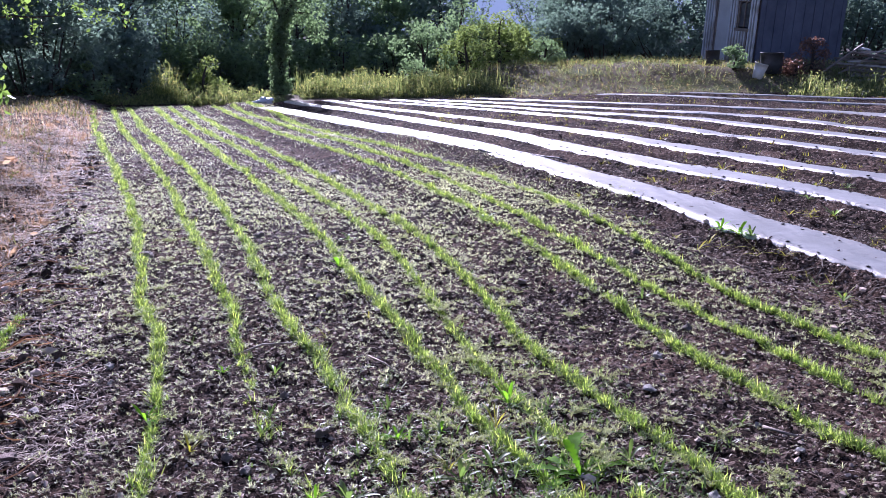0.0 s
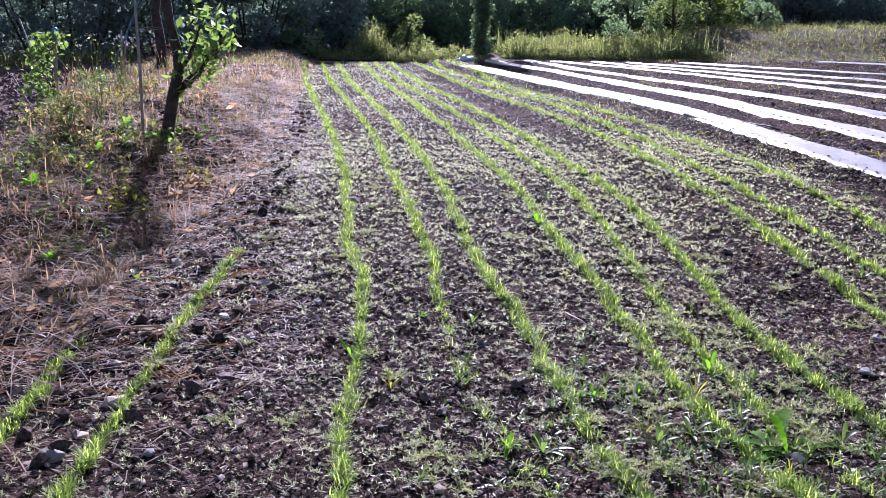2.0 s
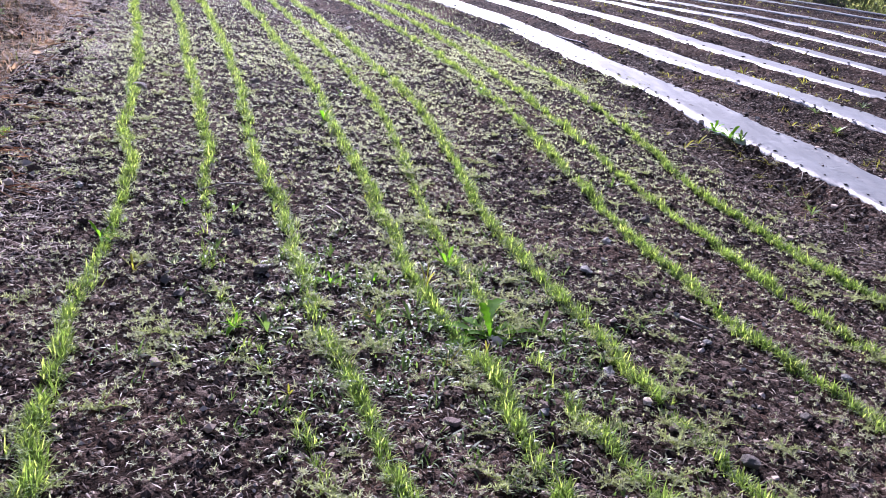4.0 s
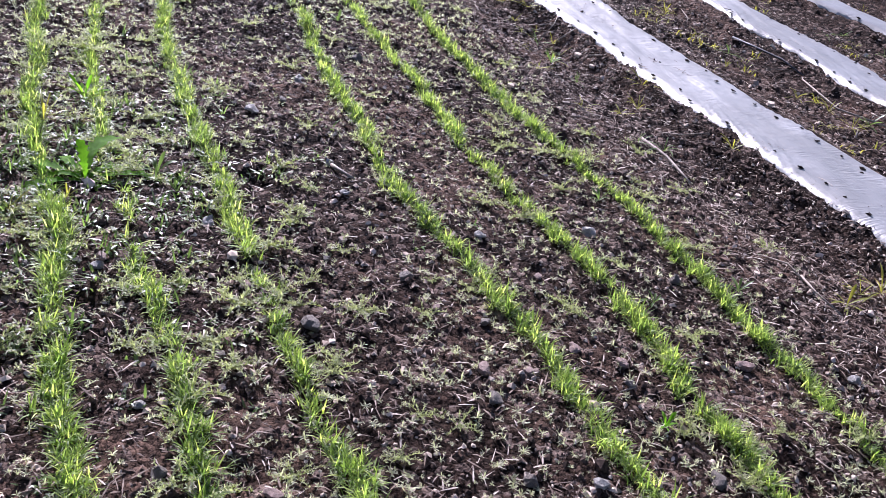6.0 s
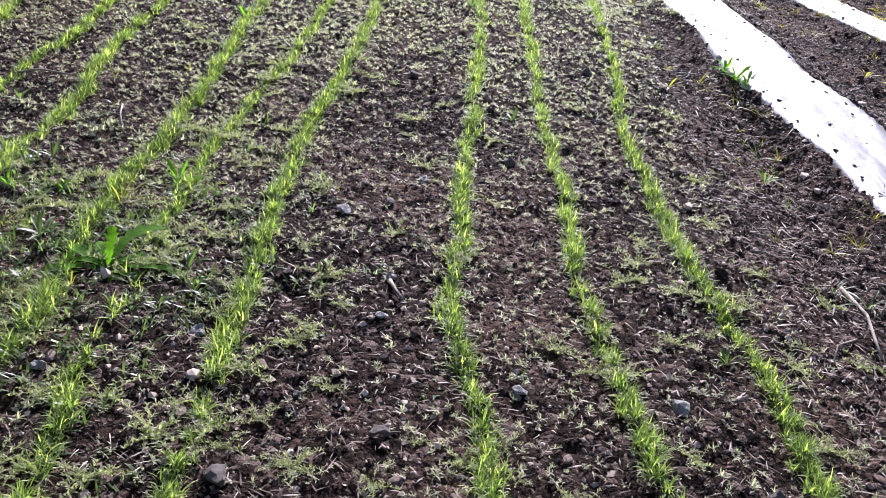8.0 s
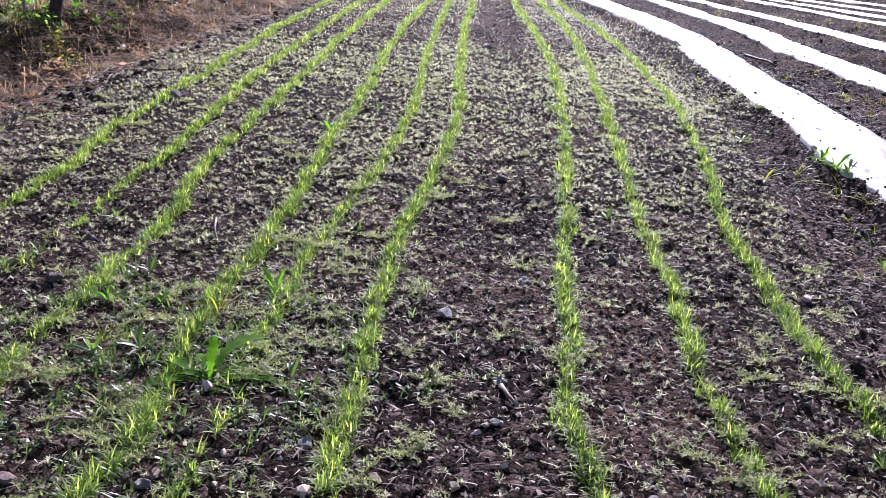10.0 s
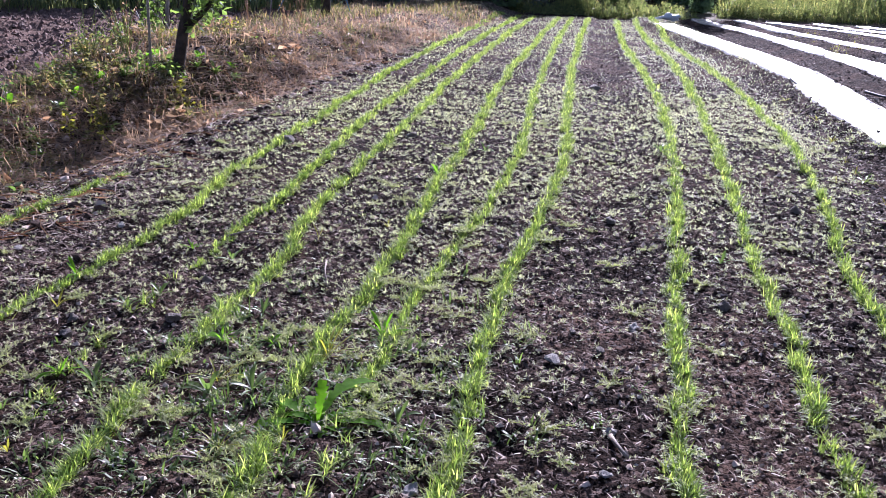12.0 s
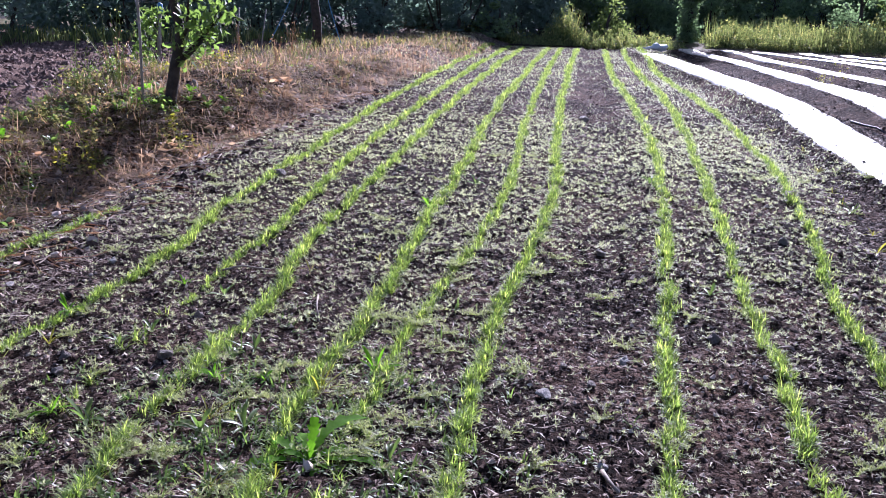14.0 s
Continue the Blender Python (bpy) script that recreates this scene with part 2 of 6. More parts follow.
HILL.node_tree.nodes["Principled BSDF"].inputs["Emission Color"].default_value = (0.62, 0.76, 1.0, 1)   # bluish glow stands in for the haze of far distance
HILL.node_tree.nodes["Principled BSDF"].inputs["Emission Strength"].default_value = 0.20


# ---- geometry helpers ----
class Shape:
    """Vertices and faces gathered in numpy arrays, made into one mesh at the end."""

    def __init__(self):
        self.v, self.f, self.n = [], [], 0

    def add(self, verts, faces):
        verts, faces = np.asarray(verts, float).reshape(-1, 3), np.asarray(faces, int)
        self.v.append(verts)
        self.f.append(faces + self.n)
        self.n += len(verts)
        return self

    def mesh(self, name, mat, smooth=False):
        verts = np.concatenate(self.v)
        me = bpy.data.meshes.new(name)
        me.vertices.add(len(verts))
        me.vertices.foreach_set("co", verts.astype(np.float32).ravel())
        loops = np.concatenate([f.ravel() for f in self.f])
        sizes = np.concatenate([np.full(len(f), f.shape[1]) for f in self.f])
        me.loops.add(len(loops))
        me.loops.foreach_set("vertex_index", loops.astype(np.int32))
        me.polygons.add(len(sizes))
        me.polygons.foreach_set("loop_start", np.concatenate([[0], np.cumsum(sizes)[:-1]]).astype(np.int32))
        me.update(calc_edges=True)
        me.polygons.foreach_set("use_smooth", np.full(len(sizes), smooth))
        me.materials.append(mat)
        return me


def part(name, shape, mat, parent, label="", smooth=False, at=None):
    ob = new(name, shape if isinstance(shape, bpy.types.Mesh) else shape.mesh(name, mat, smooth))
    ob.parent = parent
    if at is not None:
        ob.matrix_basis = at
    return tagged(ob, label)


def empty(name, at, label, category, group="", kind=""):
    ob = new(name)
    ob.empty_display_size = 0.1
    ob.matrix_basis = at
    return tagged(ob, label, category, group, kind)


def single(name, shape, mat, label, category, group="", kind="", smooth=False, at=None):
    ob = new(name, shape if isinstance(shape, bpy.types.Mesh) else shape.mesh(name, mat, smooth))
    if at is not None:
        ob.matrix_basis = at
    return tagged(ob, label, category, group, kind)


def lattice(x, y, seed=0):
    """Smooth value noise in 0..1 on numpy arrays."""
    xi, yi = np.floor(x).astype(np.int64), np.floor(y).astype(np.int64)
    fx, fy = x - xi, y - yi
    fx, fy = fx * fx * (3 - 2 * fx), fy * fy * (3 - 2 * fy)

    def h(a, b):
        k = (a * 374761393 + b * 668265263 + seed * 974634777) & 0x7FFFFFFF
        k = ((k ^ (k >> 13)) * 1274126177) & 0x7FFFFFFF
        return ((k ^ (k >> 16)) & 0xFFFF) / 65535.0

    return (h(xi, yi) * (1 - fx) + h(xi + 1, yi) * fx) * (1 - fy) + (h(xi, yi + 1) * (1 - fx) + h(xi + 1, yi + 1) * fx) * fy


def fractal(x, y, octaves=4, seed=0):
    s, a, tot = 0.0, 1.0, 0.0
    for i in range(octaves):
        s, tot = s + a * lattice(x * 2 ** i + 17.3 * i, y * 2 ** i + 5.1 * i, seed + i), tot + a
        a *= 0.5
    return s / tot


def step(a, b, v):
    u = np.clip((v - a) / (b - a), 0, 1)
    return u * u * (3 - 2 * u)


def tube(shape, path, radii, sides=8):
    """A tapered tube along a polyline, closed at both ends."""
    path = np.asarray(path, float)
    rings = []
    side = None
    for i, p in enumerate(path):
        d = path[min(i + 1, len(path) - 1)] - path[max(i - 1, 0)]
        d = d / (np.linalg.norm(d) + 1e-9)
        ref = np.array([0.0, 0.0, 1.0]) if abs(d[2]) < 0.9 else np.array([1.0, 0.0, 0.0])
        if side is None:
            side = np.cross(d, ref)
        side = side - d * np.dot(side, d)
        side = side / (np.linalg.norm(side) + 1e-9)
        up = np.cross(d, side)
        ang = np.arange(sides) * 2 * np.pi / sides
        rings.append(p + radii[i] * (np.cos(ang)[:, None] * side + np.sin(ang)[:, None] * up))
    k, n = sides, len(path)
    faces = [(i * k + j, i * k + (j + 1) % k, (i + 1) * k + (j + 1) % k, (i + 1) * k + j) for i in range(n - 1) for j in range(k)]
    verts = np.concatenate(rings + [path[:1], path[-1:]])
    shape.add(verts, faces)
    caps = [((j + 1) % k, j, n * k) for j in range(k)] + [((n - 1) * k + j, (n - 1) * k + (j + 1) % k, n * k + 1) for j in range(k)]
    shape.f.append(np.array(caps) + shape.n - len(verts))
    return shape


def box(shape, lo, hi, turn=None):
    x0, y0, z0, x1, y1, z1 = *lo, *hi
    v = np.array([(x0, y0, z0), (x1, y0, z0), (x1, y1, z0), (x0, y1, z0), (x0, y0, z1), (x1, y0, z1), (x1, y1, z1), (x0, y1, z1)], float)
    if turn is not None:
        v = np.array([turn @ Vector(p) for p in v])
    return shape.add(v, [(0, 3, 2, 1), (4, 5, 6, 7), (0, 1, 5, 4), (1, 2, 6, 5), (2, 3, 7, 6), (3, 0, 4, 7)])


def blades(shape, base, azimuth, height, width, lean, curl=1.0):
    """Many bent grass blades at once: three triangles each, rooted at base."""
    n = len(base)
    out = np.stack([np.cos(azimuth), np.sin(azimuth), np.zeros(n)], 1)
    across = np.stack([-np.sin(azimuth), np.cos(azimuth), np.zeros(n)], 1)
    up = np.array([0.0, 0.0, 1.0])
    low = 1 / (1 + 1.3 * np.maximum(lean - 1.0, 0))
    mid = base + out * (height * lean * 0.35)[:, None] + up * (height * 0.6 * low)[:, None]
    tip = base + out * (height * lean * (0.6 + 0.5 * curl))[:, None] + up * (height * low * (1.05 - 0.45 * np.clip(lean, 0, 1.6) * curl * 0.7))[:, None]
    w = (width / 2)[:, None]
    v = np.stack([base - across * w * 0.7, base + across * w * 0.7, mid + across * w, mid - across * w, tip], 1).reshape(-1, 3)
    k = np.arange(n)[:, None] * 5
    shape.add(v, np.concatenate([k + [0, 1, 2], k + [0, 2, 3], k + [3, 2, 4]]))
    return shape


def leaflets(shape, centre, size, rng, flat=0.5, slim=0.5):
    """Many small folded leaves with random directions."""
    n = len(centre)
    d = rng.normal(size=(n, 3))
    d[:, 2] = d[:, 2] * flat - 0.15
    d /= np.linalg.norm(d, axis=1)[:, None]
    s = np.cross(d, rng.normal(size=(n, 3)) * [0.5, 0.5, 1.0])
    s /= np.linalg.norm(s, axis=1)[:, None] + 1e-9
    nn = np.cross(d, s)
    L, W = size[:, None], (size * slim)[:, None]
    v = np.stack([centre - d * L * 0.5, centre + s * W * 0.5 + nn * W * 0.18, centre + d * L * 0.55, centre - s * W * 0.5 + nn * W * 0.18], 1).reshape(-1, 3)
    k = np.arange(n)[:, None] * 4
    shape.add(v, np.concatenate([k + [0, 1, 2], k + [0, 2, 3]]))
    return shape


def lump(seed, flat=0.6, rough=0.25, fine=1):
    """A stone or clod, about 1 across, resting on z = 0."""
    bm = bmesh.new()
    bmesh.ops.create_icosphere(bm, subdivisions=fine + 1, radius=0.5)
    rng = np.random.default_rng(seed)
    axes = rng.normal(size=(9, 3))
    axes /= np.linalg.norm(axes, axis=1)[:, None]
    cut = rng.uniform(0.22, 0.40, 9)
    for v in bm.verts:
        p = np.array(v.co)
        for a, c in zip(axes, cut):
            over = p @ a - c
            if over > 0:
                p = p - a * over * 0.97
        p = p * (1 + rough * (noise.noise(Vector(p) * 3.1 + Vector((seed * 3.7, 0, 0)))))
        v.co = (p[0], p[1] * 0.82, p[2] * flat)
    low = min(v.co.z for v in bm.verts)
    for v in bm.verts:
        v.co.z -= low * 0.75
    verts = np.array([v.co[:] for v in bm.verts])
    faces = np.array([[w.index for w in f.verts] for f in bm.faces])
    bm.free()
    return verts, faces


def scatter_lumps(shape, places, sizes, rng, kinds):
    for i, (vs, fs) in enumerate(kinds):
        pick = np.arange(len(places)) % len(kinds) == i
        p, s = places[pick], sizes[pick]
        if not len(p):
            continue
        a = rng.uniform(0, 2 * np.pi, len(p))
        c, sn = np.cos(a)[:, None], np.sin(a)[:, None]
        x = vs[None, :, 0] * c - vs[None, :, 1] * sn
        y = vs[None, :, 0] * sn + vs[None, :, 1] * c
        z = np.broadcast_to(vs[None, :, 2], x.shape)
        v = np.stack([x, y, z], 2) * s[:, None, None] + p[:, None, :]
        f = fs[None] + (np.arange(len(p)) * len(vs))[:, None, None]
        shape.add(v.reshape(-1, 3), f.reshape(-1, fs.shape[1]))
    return shape


# ---- the lie of the land ----
ROWS_Y = [0.9, 1.4, 1.9, 2.3, 2.7, 3.1, 3.5, 4.0, 4.5, 5.1, 5.8, 6.7, 8.0, 9.8, 12.5, 16.5, 23.0]             # where each crop row's line is given
ROW_LINES = {
    "a": [0.02, 0.02, 0.02, 0.02, 0.01, 0.06, 0.09, 0.1, 0.12, 0.06, 0.07, 0.05, -0.01, -0.13, -0.33, -0.59, -0.83],
    "b": [0.8, 0.78, 0.73, 0.67, 0.57, 0.5, 0.48, 0.49, 0.51, 0.49, 0.45, 0.4, 0.36, 0.26, 0.07, -0.17, -0.42],
    "c": [1.03, 0.98, 0.93, 0.88, 0.82, 0.83, 0.83, 0.81, 0.77, 0.75, 0.74, 0.72, 0.66, 0.56, 0.39, 0.17, -0.07],
    "d": [1.42, 1.38, 1.35, 1.37, 1.3, 1.28, 1.3, 1.3, 1.3, 1.27, 1.27, 1.22, 1.14, 1.05, 0.93, 0.74, 0.53],
    "e": [1.65, 1.64, 1.61, 1.56, 1.52, 1.51, 1.5, 1.52, 1.58, 1.62, 1.63, 1.59, 1.48, 1.39, 1.25, 1.05, 0.83],
    "f": [2.0, 1.92, 1.89, 1.87, 1.89, 1.85, 1.83, 1.84, 1.86, 1.9, 1.91, 1.87, 1.78, 1.67, 1.57, 1.4, 1.2],
    "g": [2.66, 2.64, 2.62, 2.53, 2.49, 2.52, 2.53, 2.54, 2.54, 2.58, 2.58, 2.58, 2.54, 2.44, 2.28, 2.08, 1.87],
    "h": [2.99, 3.0, 3.01, 2.98, 2.9, 2.91, 2.93, 2.91, 2.88, 2.89, 2.88, 2.86, 2.86, 2.83, 2.72, 2.51, 2.29],
    "i": [3.4, 3.42, 3.43, 3.42, 3.39, 3.34, 3.32, 3.3, 3.28, 3.34, 3.36, 3.37, 3.34, 3.23, 3.06, 2.87, 2.67],
}
BED_Y = [0.0, 2.0, 4.0, 5.5, 8.0, 11.0, 14.0, 18.5, 23.0]
BEDS = [  # the middle line of each film-covered bed
    [4.66, 4.64, 4.52, 4.31, 4.09, 4.01, 3.78, 3.15, 2.60],
    [5.92, 5.98, 6.02, 5.85, 5.46, 5.16, 5.04, 4.52, 3.72],
    [7.70, 7.70, 7.65, 7.27, 6.76, 6.42, 6.34, 5.52, 4.55],
    [9.30, 9.20, 8.95, 8.80, 8.52, 8.22, 8.24, 7.15, 5.30],
    [11.0, 10.8, 10.5, 10.35, 10.1, 9.82, 9.62, 7.85, 6.2],
    [12.5, 12.2, 11.8, 11.65, 11.4, 11.12, 11.05, 8.85, 7.0],
    [16.0, 15.6, 15.2, 15.0, 14.5, 13.9, 13.0, 10.1, 8.0],
    [19.0, 18.8, 18.5, 18.2, 17.8, 17.2, 16.2, 13.0, 10.4],
    [21.5, 21.3, 21.0, 20.7, 20.3, 19.8, 19.2, 15.2, 11.6],
]
FURROW = [2.19, 2.19, 2.25, 2.06, 1.78, 1.55]                           # bare furrow between two of the rows
FURROW_Y = [0.0, 3.0, 6.7, 9.8, 16.5, 23.0]
RISE_Y = [3.3, 3.9, 4.5, 5.25, 6.1, 7.0, 9.0, 10.5, 12.5, 14.5, 18.0, 22.0, 26.0]    # the field swells a little and falls again
RISE = [0.0, 0.012, 0.05, 0.095, 0.14, 0.16, 0.175, 0.165, 0.13, 0.07, 0.02, -0.02, 0.0]


def smooth_line(ys, xs, width):
    """A finely sampled line through the given points, its corners rounded off."""
    fine = np.arange(ys[0] - 4.0, ys[-1] + 4.0, 0.05)
    line = np.interp(fine, ys, xs)
    k = int(width / 0.05) | 1
    return fine, np.convolve(np.pad(line, k // 2, "edge"), np.ones(k) / k, "valid")


BED_LINES = [smooth_line(BED_Y, xs, 1.4) for xs in BEDS]


def bed_middle(k, y):
    return np.interp(y, *BED_LINES[k])


def furrow(y):
    return np.interp(y, FURROW_Y, FURROW)


def far_edge(x):
    return 23.2 - 2.6 * step(5.0, 16.0, x) - 1.6 * step(13.5, 16.8, x)


def land(x, y, fine=True):
    """Height of the ground."""
    x, y = np.asarray(x, float), np.asarray(y, float)
    z = 0.03 * (fractal(x * 0.35, y * 0.35, 2, 3) - 0.5)
    z += np.interp(y, RISE_Y, RISE) * step(-1.1, -0.4, x) * (1 - 0.25 * step(3.6, 4.6, x) - 0.25 * step(7.0, 9.0, x))
    z -= 0.05 * (1 - step(0.08, 0.24, np.abs(x - furrow(y)))) * step(2.5, 5.0, y)
    z -= 0.03 * step(-0.85, -0.62, x - bed_middle(0, y)) * (1 - step(-0.42, -0.3, x - bed_middle(0, y)))
    field = step(-1.0, 1.0, y) * (1 - step(far_edge(x) - 0.5, far_edge(x) + 0.3, y))
    for k in range(len(BEDS)):
        w = (0.25 if k == 0 else 0.21) - 0.03 * step(10, 18, y) + 0.05 * (lattice(y * 1.3, y * 0 + k * 1.7, 11) - 0.5)
        z += field * 0.075 * (1 - step(w + 0.02, w + 0.32, np.abs(x - bed_middle(k, y))))
    z += 0.18 * step(6.0, 14.0, x) * step(8.0, 20.0, y)
    # left bank and the ploughed plot behind it
    foot = -0.52 - 0.75 * (1 - step(4.5, 8.0, y)) + 0.25 * (lattice(y * 0.9, y * 0, 21) - 0.5)
    high = 0.42 * step(3.4, 8.4, y) * (1 - 0.55 * step(8.5, 14.0, y)) + 0.06
    back = -1.95 - 0.10 * np.maximum(y - 7, 0)
    z += high * step(0.0, 0.75, foot - x) * (1 - 0.6 * step(0.0, 0.9, back - x))
    z += 0.15 * (fractal(x * 2.6, y * 2.6, 3, 5) - 0.5) * step(0.0, 0.6, foot - x)
    z += 0.13 * (fractal(x * 6.0, y * 6.0, 3, 6) - 0.5) * step(-0.35, 0.15, foot - x) * step(2.5, 4.0, y) * (1 - step(20.0, 24.0, y))
    # far bank, low on the left and a metre high on the right
    past = y - far_edge(x)
    z += (0.12 + 0.62 * step(6.0, 12.5, x)) * step(0.2, 4.5 - 1.5 * step(13.0, 16.5, x), past)
    z += 1.0 * step(21.0, 25.0, x) * (1 - step(0.3, 4.5, past)) * step(4, 10, y)
    z += 0.25 * (fractal(x * 0.6, y * 0.6, 3, 8) - 0.5) * step(0.5, 3.0, past)
    # woods floor rises slowly into the distance
    z += 0.02 * np.maximum(past - 6, 0) * (1 - step(80, 160, y)) + 1.6 * step(80, 160, y)
    if fine:
        near = step(16.0, 3.0, np.hypot(x - 2.0, y))
        z += (0.045 * (fractal(x * 9, y * 9, 4, 31) - 0.5) + 0.022 * (fractal(x * 26, y * 26, 2, 41) - 0.5)) * (0.45 + 0.55 * near)
        gap = np.min(np.abs(np.stack([x - bed_middle(k, y) for k in range(len(BEDS))])), 0)
        z += 0.16 * (fractal(x * 3.3, y * 3.3, 3, 61) - 0.42) * step(6.5, 9.0, y) * step(4.6, 5.6, x) * step(0.24, 0.42, gap) * field
        z += 0.12 * (fractal(x * 4, y * 4, 3, 51) - 0.5) * step(0.2, 0.8, back - x) * step(40, 20, np.abs(x))
    return z


def rest(x, y):
    return float(land(np.array([x]), np.array([y]))[0])


def axis(stops):
    out = []
    for a, b, s in stops:
        out.append(np.arange(a, b - 1e-6, s))
    return np.concatenate(out + [np.array([stops[-1][1]])])


gx = axis([(-600, -60, 60), (-60, -12, 3), (-12, -3, 0.09), (-3, -0.6, 0.045), (-0.6, 5.4, 0.036), (5.4, 9, 0.06), (9, 20, 0.11), (20, 60, 4), (60, 600, 60)])
gy = axis([(-600, -40, 80), (-40, -4, 2), (-4, 0.6, 0.1), (0.6, 6.0, 0.036), (6.0, 10, 0.05), (10, 26, 0.13), (26, 60, 1.2), (60, 900, 40)])
GX, GY = np.meshgrid(gx, gy)
GZ = land(GX, GY)
nx, ny = len(gx), len(gy)
idx = np.arange(nx * ny).reshape(ny, nx)
ground_shape = Shape().add(np.stack([GX, GY, GZ], 2).reshape(-1, 3), np.stack([idx[:-1, :-1], idx[:-1, 1:], idx[1:, 1:], idx[1:, :-1]], 2).reshape(-1, 4))
ground = single("ground", ground_shape, SOIL, "dark damp garden soil of a sown field with banks round it", "ground", kind="structure", smooth=True)
ground.data.materials.append(TURF)
mx_, my_ = (GX[:-1, :-1] + GX[1:, 1:]) / 2, (GY[:-1, :-1] + GY[1:, 1:]) / 2
turf = (my_ > far_edge(mx_) + 0.9 + 1.2 * (fractal(mx_ * 0.8, my_ * 0.8, 3, 77) - 0.5)) | (mx_ > 19.5) | (my_ < -3.2 + 1.6 * (fractal(mx_ * 0.5, my_ * 0.5, 3, 79) - 0.5)) | (mx_ < -12.5)
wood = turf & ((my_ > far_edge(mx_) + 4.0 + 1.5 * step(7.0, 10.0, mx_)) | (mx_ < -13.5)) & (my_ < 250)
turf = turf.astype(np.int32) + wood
turf[(mx_ < -2.15 - 0.10 * np.maximum(my_ - 7, 0)) & (turf == 0) & (my_ > 2.6 + 1.2 * (fractal(mx_ * 0.7, my_ * 0.7, 3, 80) - 0.5))] = 3
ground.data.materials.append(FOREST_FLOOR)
ground.data.materials.append(PLOT_SOIL)
ground.data.materials.append(BANK_EARTH)
turf[(mx_ < -0.55 - 0.6 * (1 - step(4.0, 7.5, my_)) + 0.5 * (fractal(mx_ * 2, my_ * 2, 3, 78) - 0.5)) & (turf == 0) & (my_ > 3)] = 4
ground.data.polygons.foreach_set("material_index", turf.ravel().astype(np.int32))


def strewn(rng, n, x0, x1, y0, y1, power=1.0):
    """Random places, denser towards the near end when power is above 1."""
    x = rng.uniform(x0, x1, n)
    y = y0 + (y1 - y0) * rng.uniform(0, 1, n) ** power
    return x, y


def on_land(x, y, sink=0.0):
    return np.stack([x, y, land(x, y) - sink], 1)


R = np.random.default_rng(7)

# ---- crumbs, clods and litter of the soil ----
CLODS = [lump(s, 0.7, 0.5, 0) for s in range(6)]


def crumbs(shape, x, y, size, rng):
    """Small angular crumbs half sunk in the soil: five facets round a blunt top, every one of another shape."""
    n = len(x)
    a = rng.uniform(0, 6.283, n)[:, None] + np.arange(5)[None, :] * 1.2566 + rng.normal(0, 0.2, (n, 5))
    r = size[:, None] * rng.uniform(0.30, 0.62, (n, 5))
    foot = np.stack([r * np.cos(a), r * np.sin(a), -0.12 * size[:, None] + rng.normal(0, 0.10, (n, 5)) * size[:, None]], 2)
    top = np.concatenate([rng.normal(0, 0.14, (n, 2)), rng.uniform(0.16, 0.42, (n, 1))], 1)[:, None, :] * size[:, None, None]
    v = np.concatenate([foot, top], 1) + np.stack([x, y, land(x, y) + size * 0.05], 1)[:, None, :]
    f = np.array([(0, 1, 5), (1, 2, 5), (2, 3, 5), (3, 4, 5), (4, 0, 5)])
    shape.add(v.reshape(-1, 3), (f[None] + (np.arange(n) * 6)[:, None, None]).reshape(-1, 3))


def crumb_sizes(n, lo, hi, power):
    return lo + (hi - lo) * R.uniform(0, 1, n) ** power


grains = Shape()
x, y = strewn(R, 82000, -0.6, 4.5, 0.8, 4.6, 1.15)
y -= 0.35 * (R.uniform(0, 1, len(y)) ** 3) * (y < 1.4)
crumbs(grains, x, y, crumb_sizes(len(x), 0.007, 0.030, 4.0), R)
x, y = strewn(R, 36000, -1.6, 5.6, 4.4, 10.0, 1.3)
crumbs(grains, x, y, crumb_sizes(len(x), 0.011, 0.042, 4.0), R)
x, y = strewn(R, 5000, -2.2, -0.6, 1.6, 4.6, 1.0)
crumbs(grains, x, y, crumb_sizes(len(x), 0.008, 0.034, 3.0), R)
x, y = strewn(R, 4500, 5.0, 7.4, 1.5, 5.0, 1.0)
crumbs(grains, x, y, crumb_sizes(len(x), 0.010, 0.040, 3.0), R)
x, y = strewn(R, 10000, -3.0, 7.0, -3.0, 0.9, 0.6)
crumbs(grains, x, y, crumb_sizes(len(x), 0.010, 0.040, 3.0), R)
x, y = strewn(R, 15000, -2.3, -0.3, 4.2, 13.0, 1.1)
crumbs(grains, x, y, crumb_sizes(len(x), 0.014, 0.050, 3.0), R)
single("soil_crumbs", grains, CLOD, "fine brown-grey crumbs covering the soil", "soil", kind="stuff")

x, y = strewn(R, 700, -1.6, 5.6, 0.8, 7.0, 1.5)
clods = scatter_lumps(Shape(), on_land(x, y, 0.004), 0.022 + 0.035 * R.uniform(0, 1, len(x)) ** 2.5, R, CLODS)
x, y = strewn(R, 26000, -1.2, 18.0, 8.0, 22.5, 1.2)
crumbs(clods, x, y, 0.02 + 0.035 * R.uniform(0, 1, len(x)) ** 3, R)
x, y = strewn(R, 1500, 4.0, 9.0, 0.9, 9.0, 1.2)
gap = np.min(np.abs(np.stack([x - bed_middle(k, y) for k in range(4)])), 0)
x, y = x[gap > 0.33], y[gap > 0.33]
scatter_lumps(clods, on_land(x, y, 0.006), 0.020 + 0.050 * R.uniform(0, 1, len(x)) ** 2.2, R, CLODS)
x, y = strewn(R, 2600, -2.2, -0.30, 2.6, 11.0, 1.0)
scatter_lumps(clods, on_land(x, y, 0.006), 0.020 + 0.070 * R.uniform(0, 1, len(x)) ** 2.5, R, CLODS)
single("soil_clods", clods, CLOD, "loose dark clods of soil", "soil", kind="stuff")

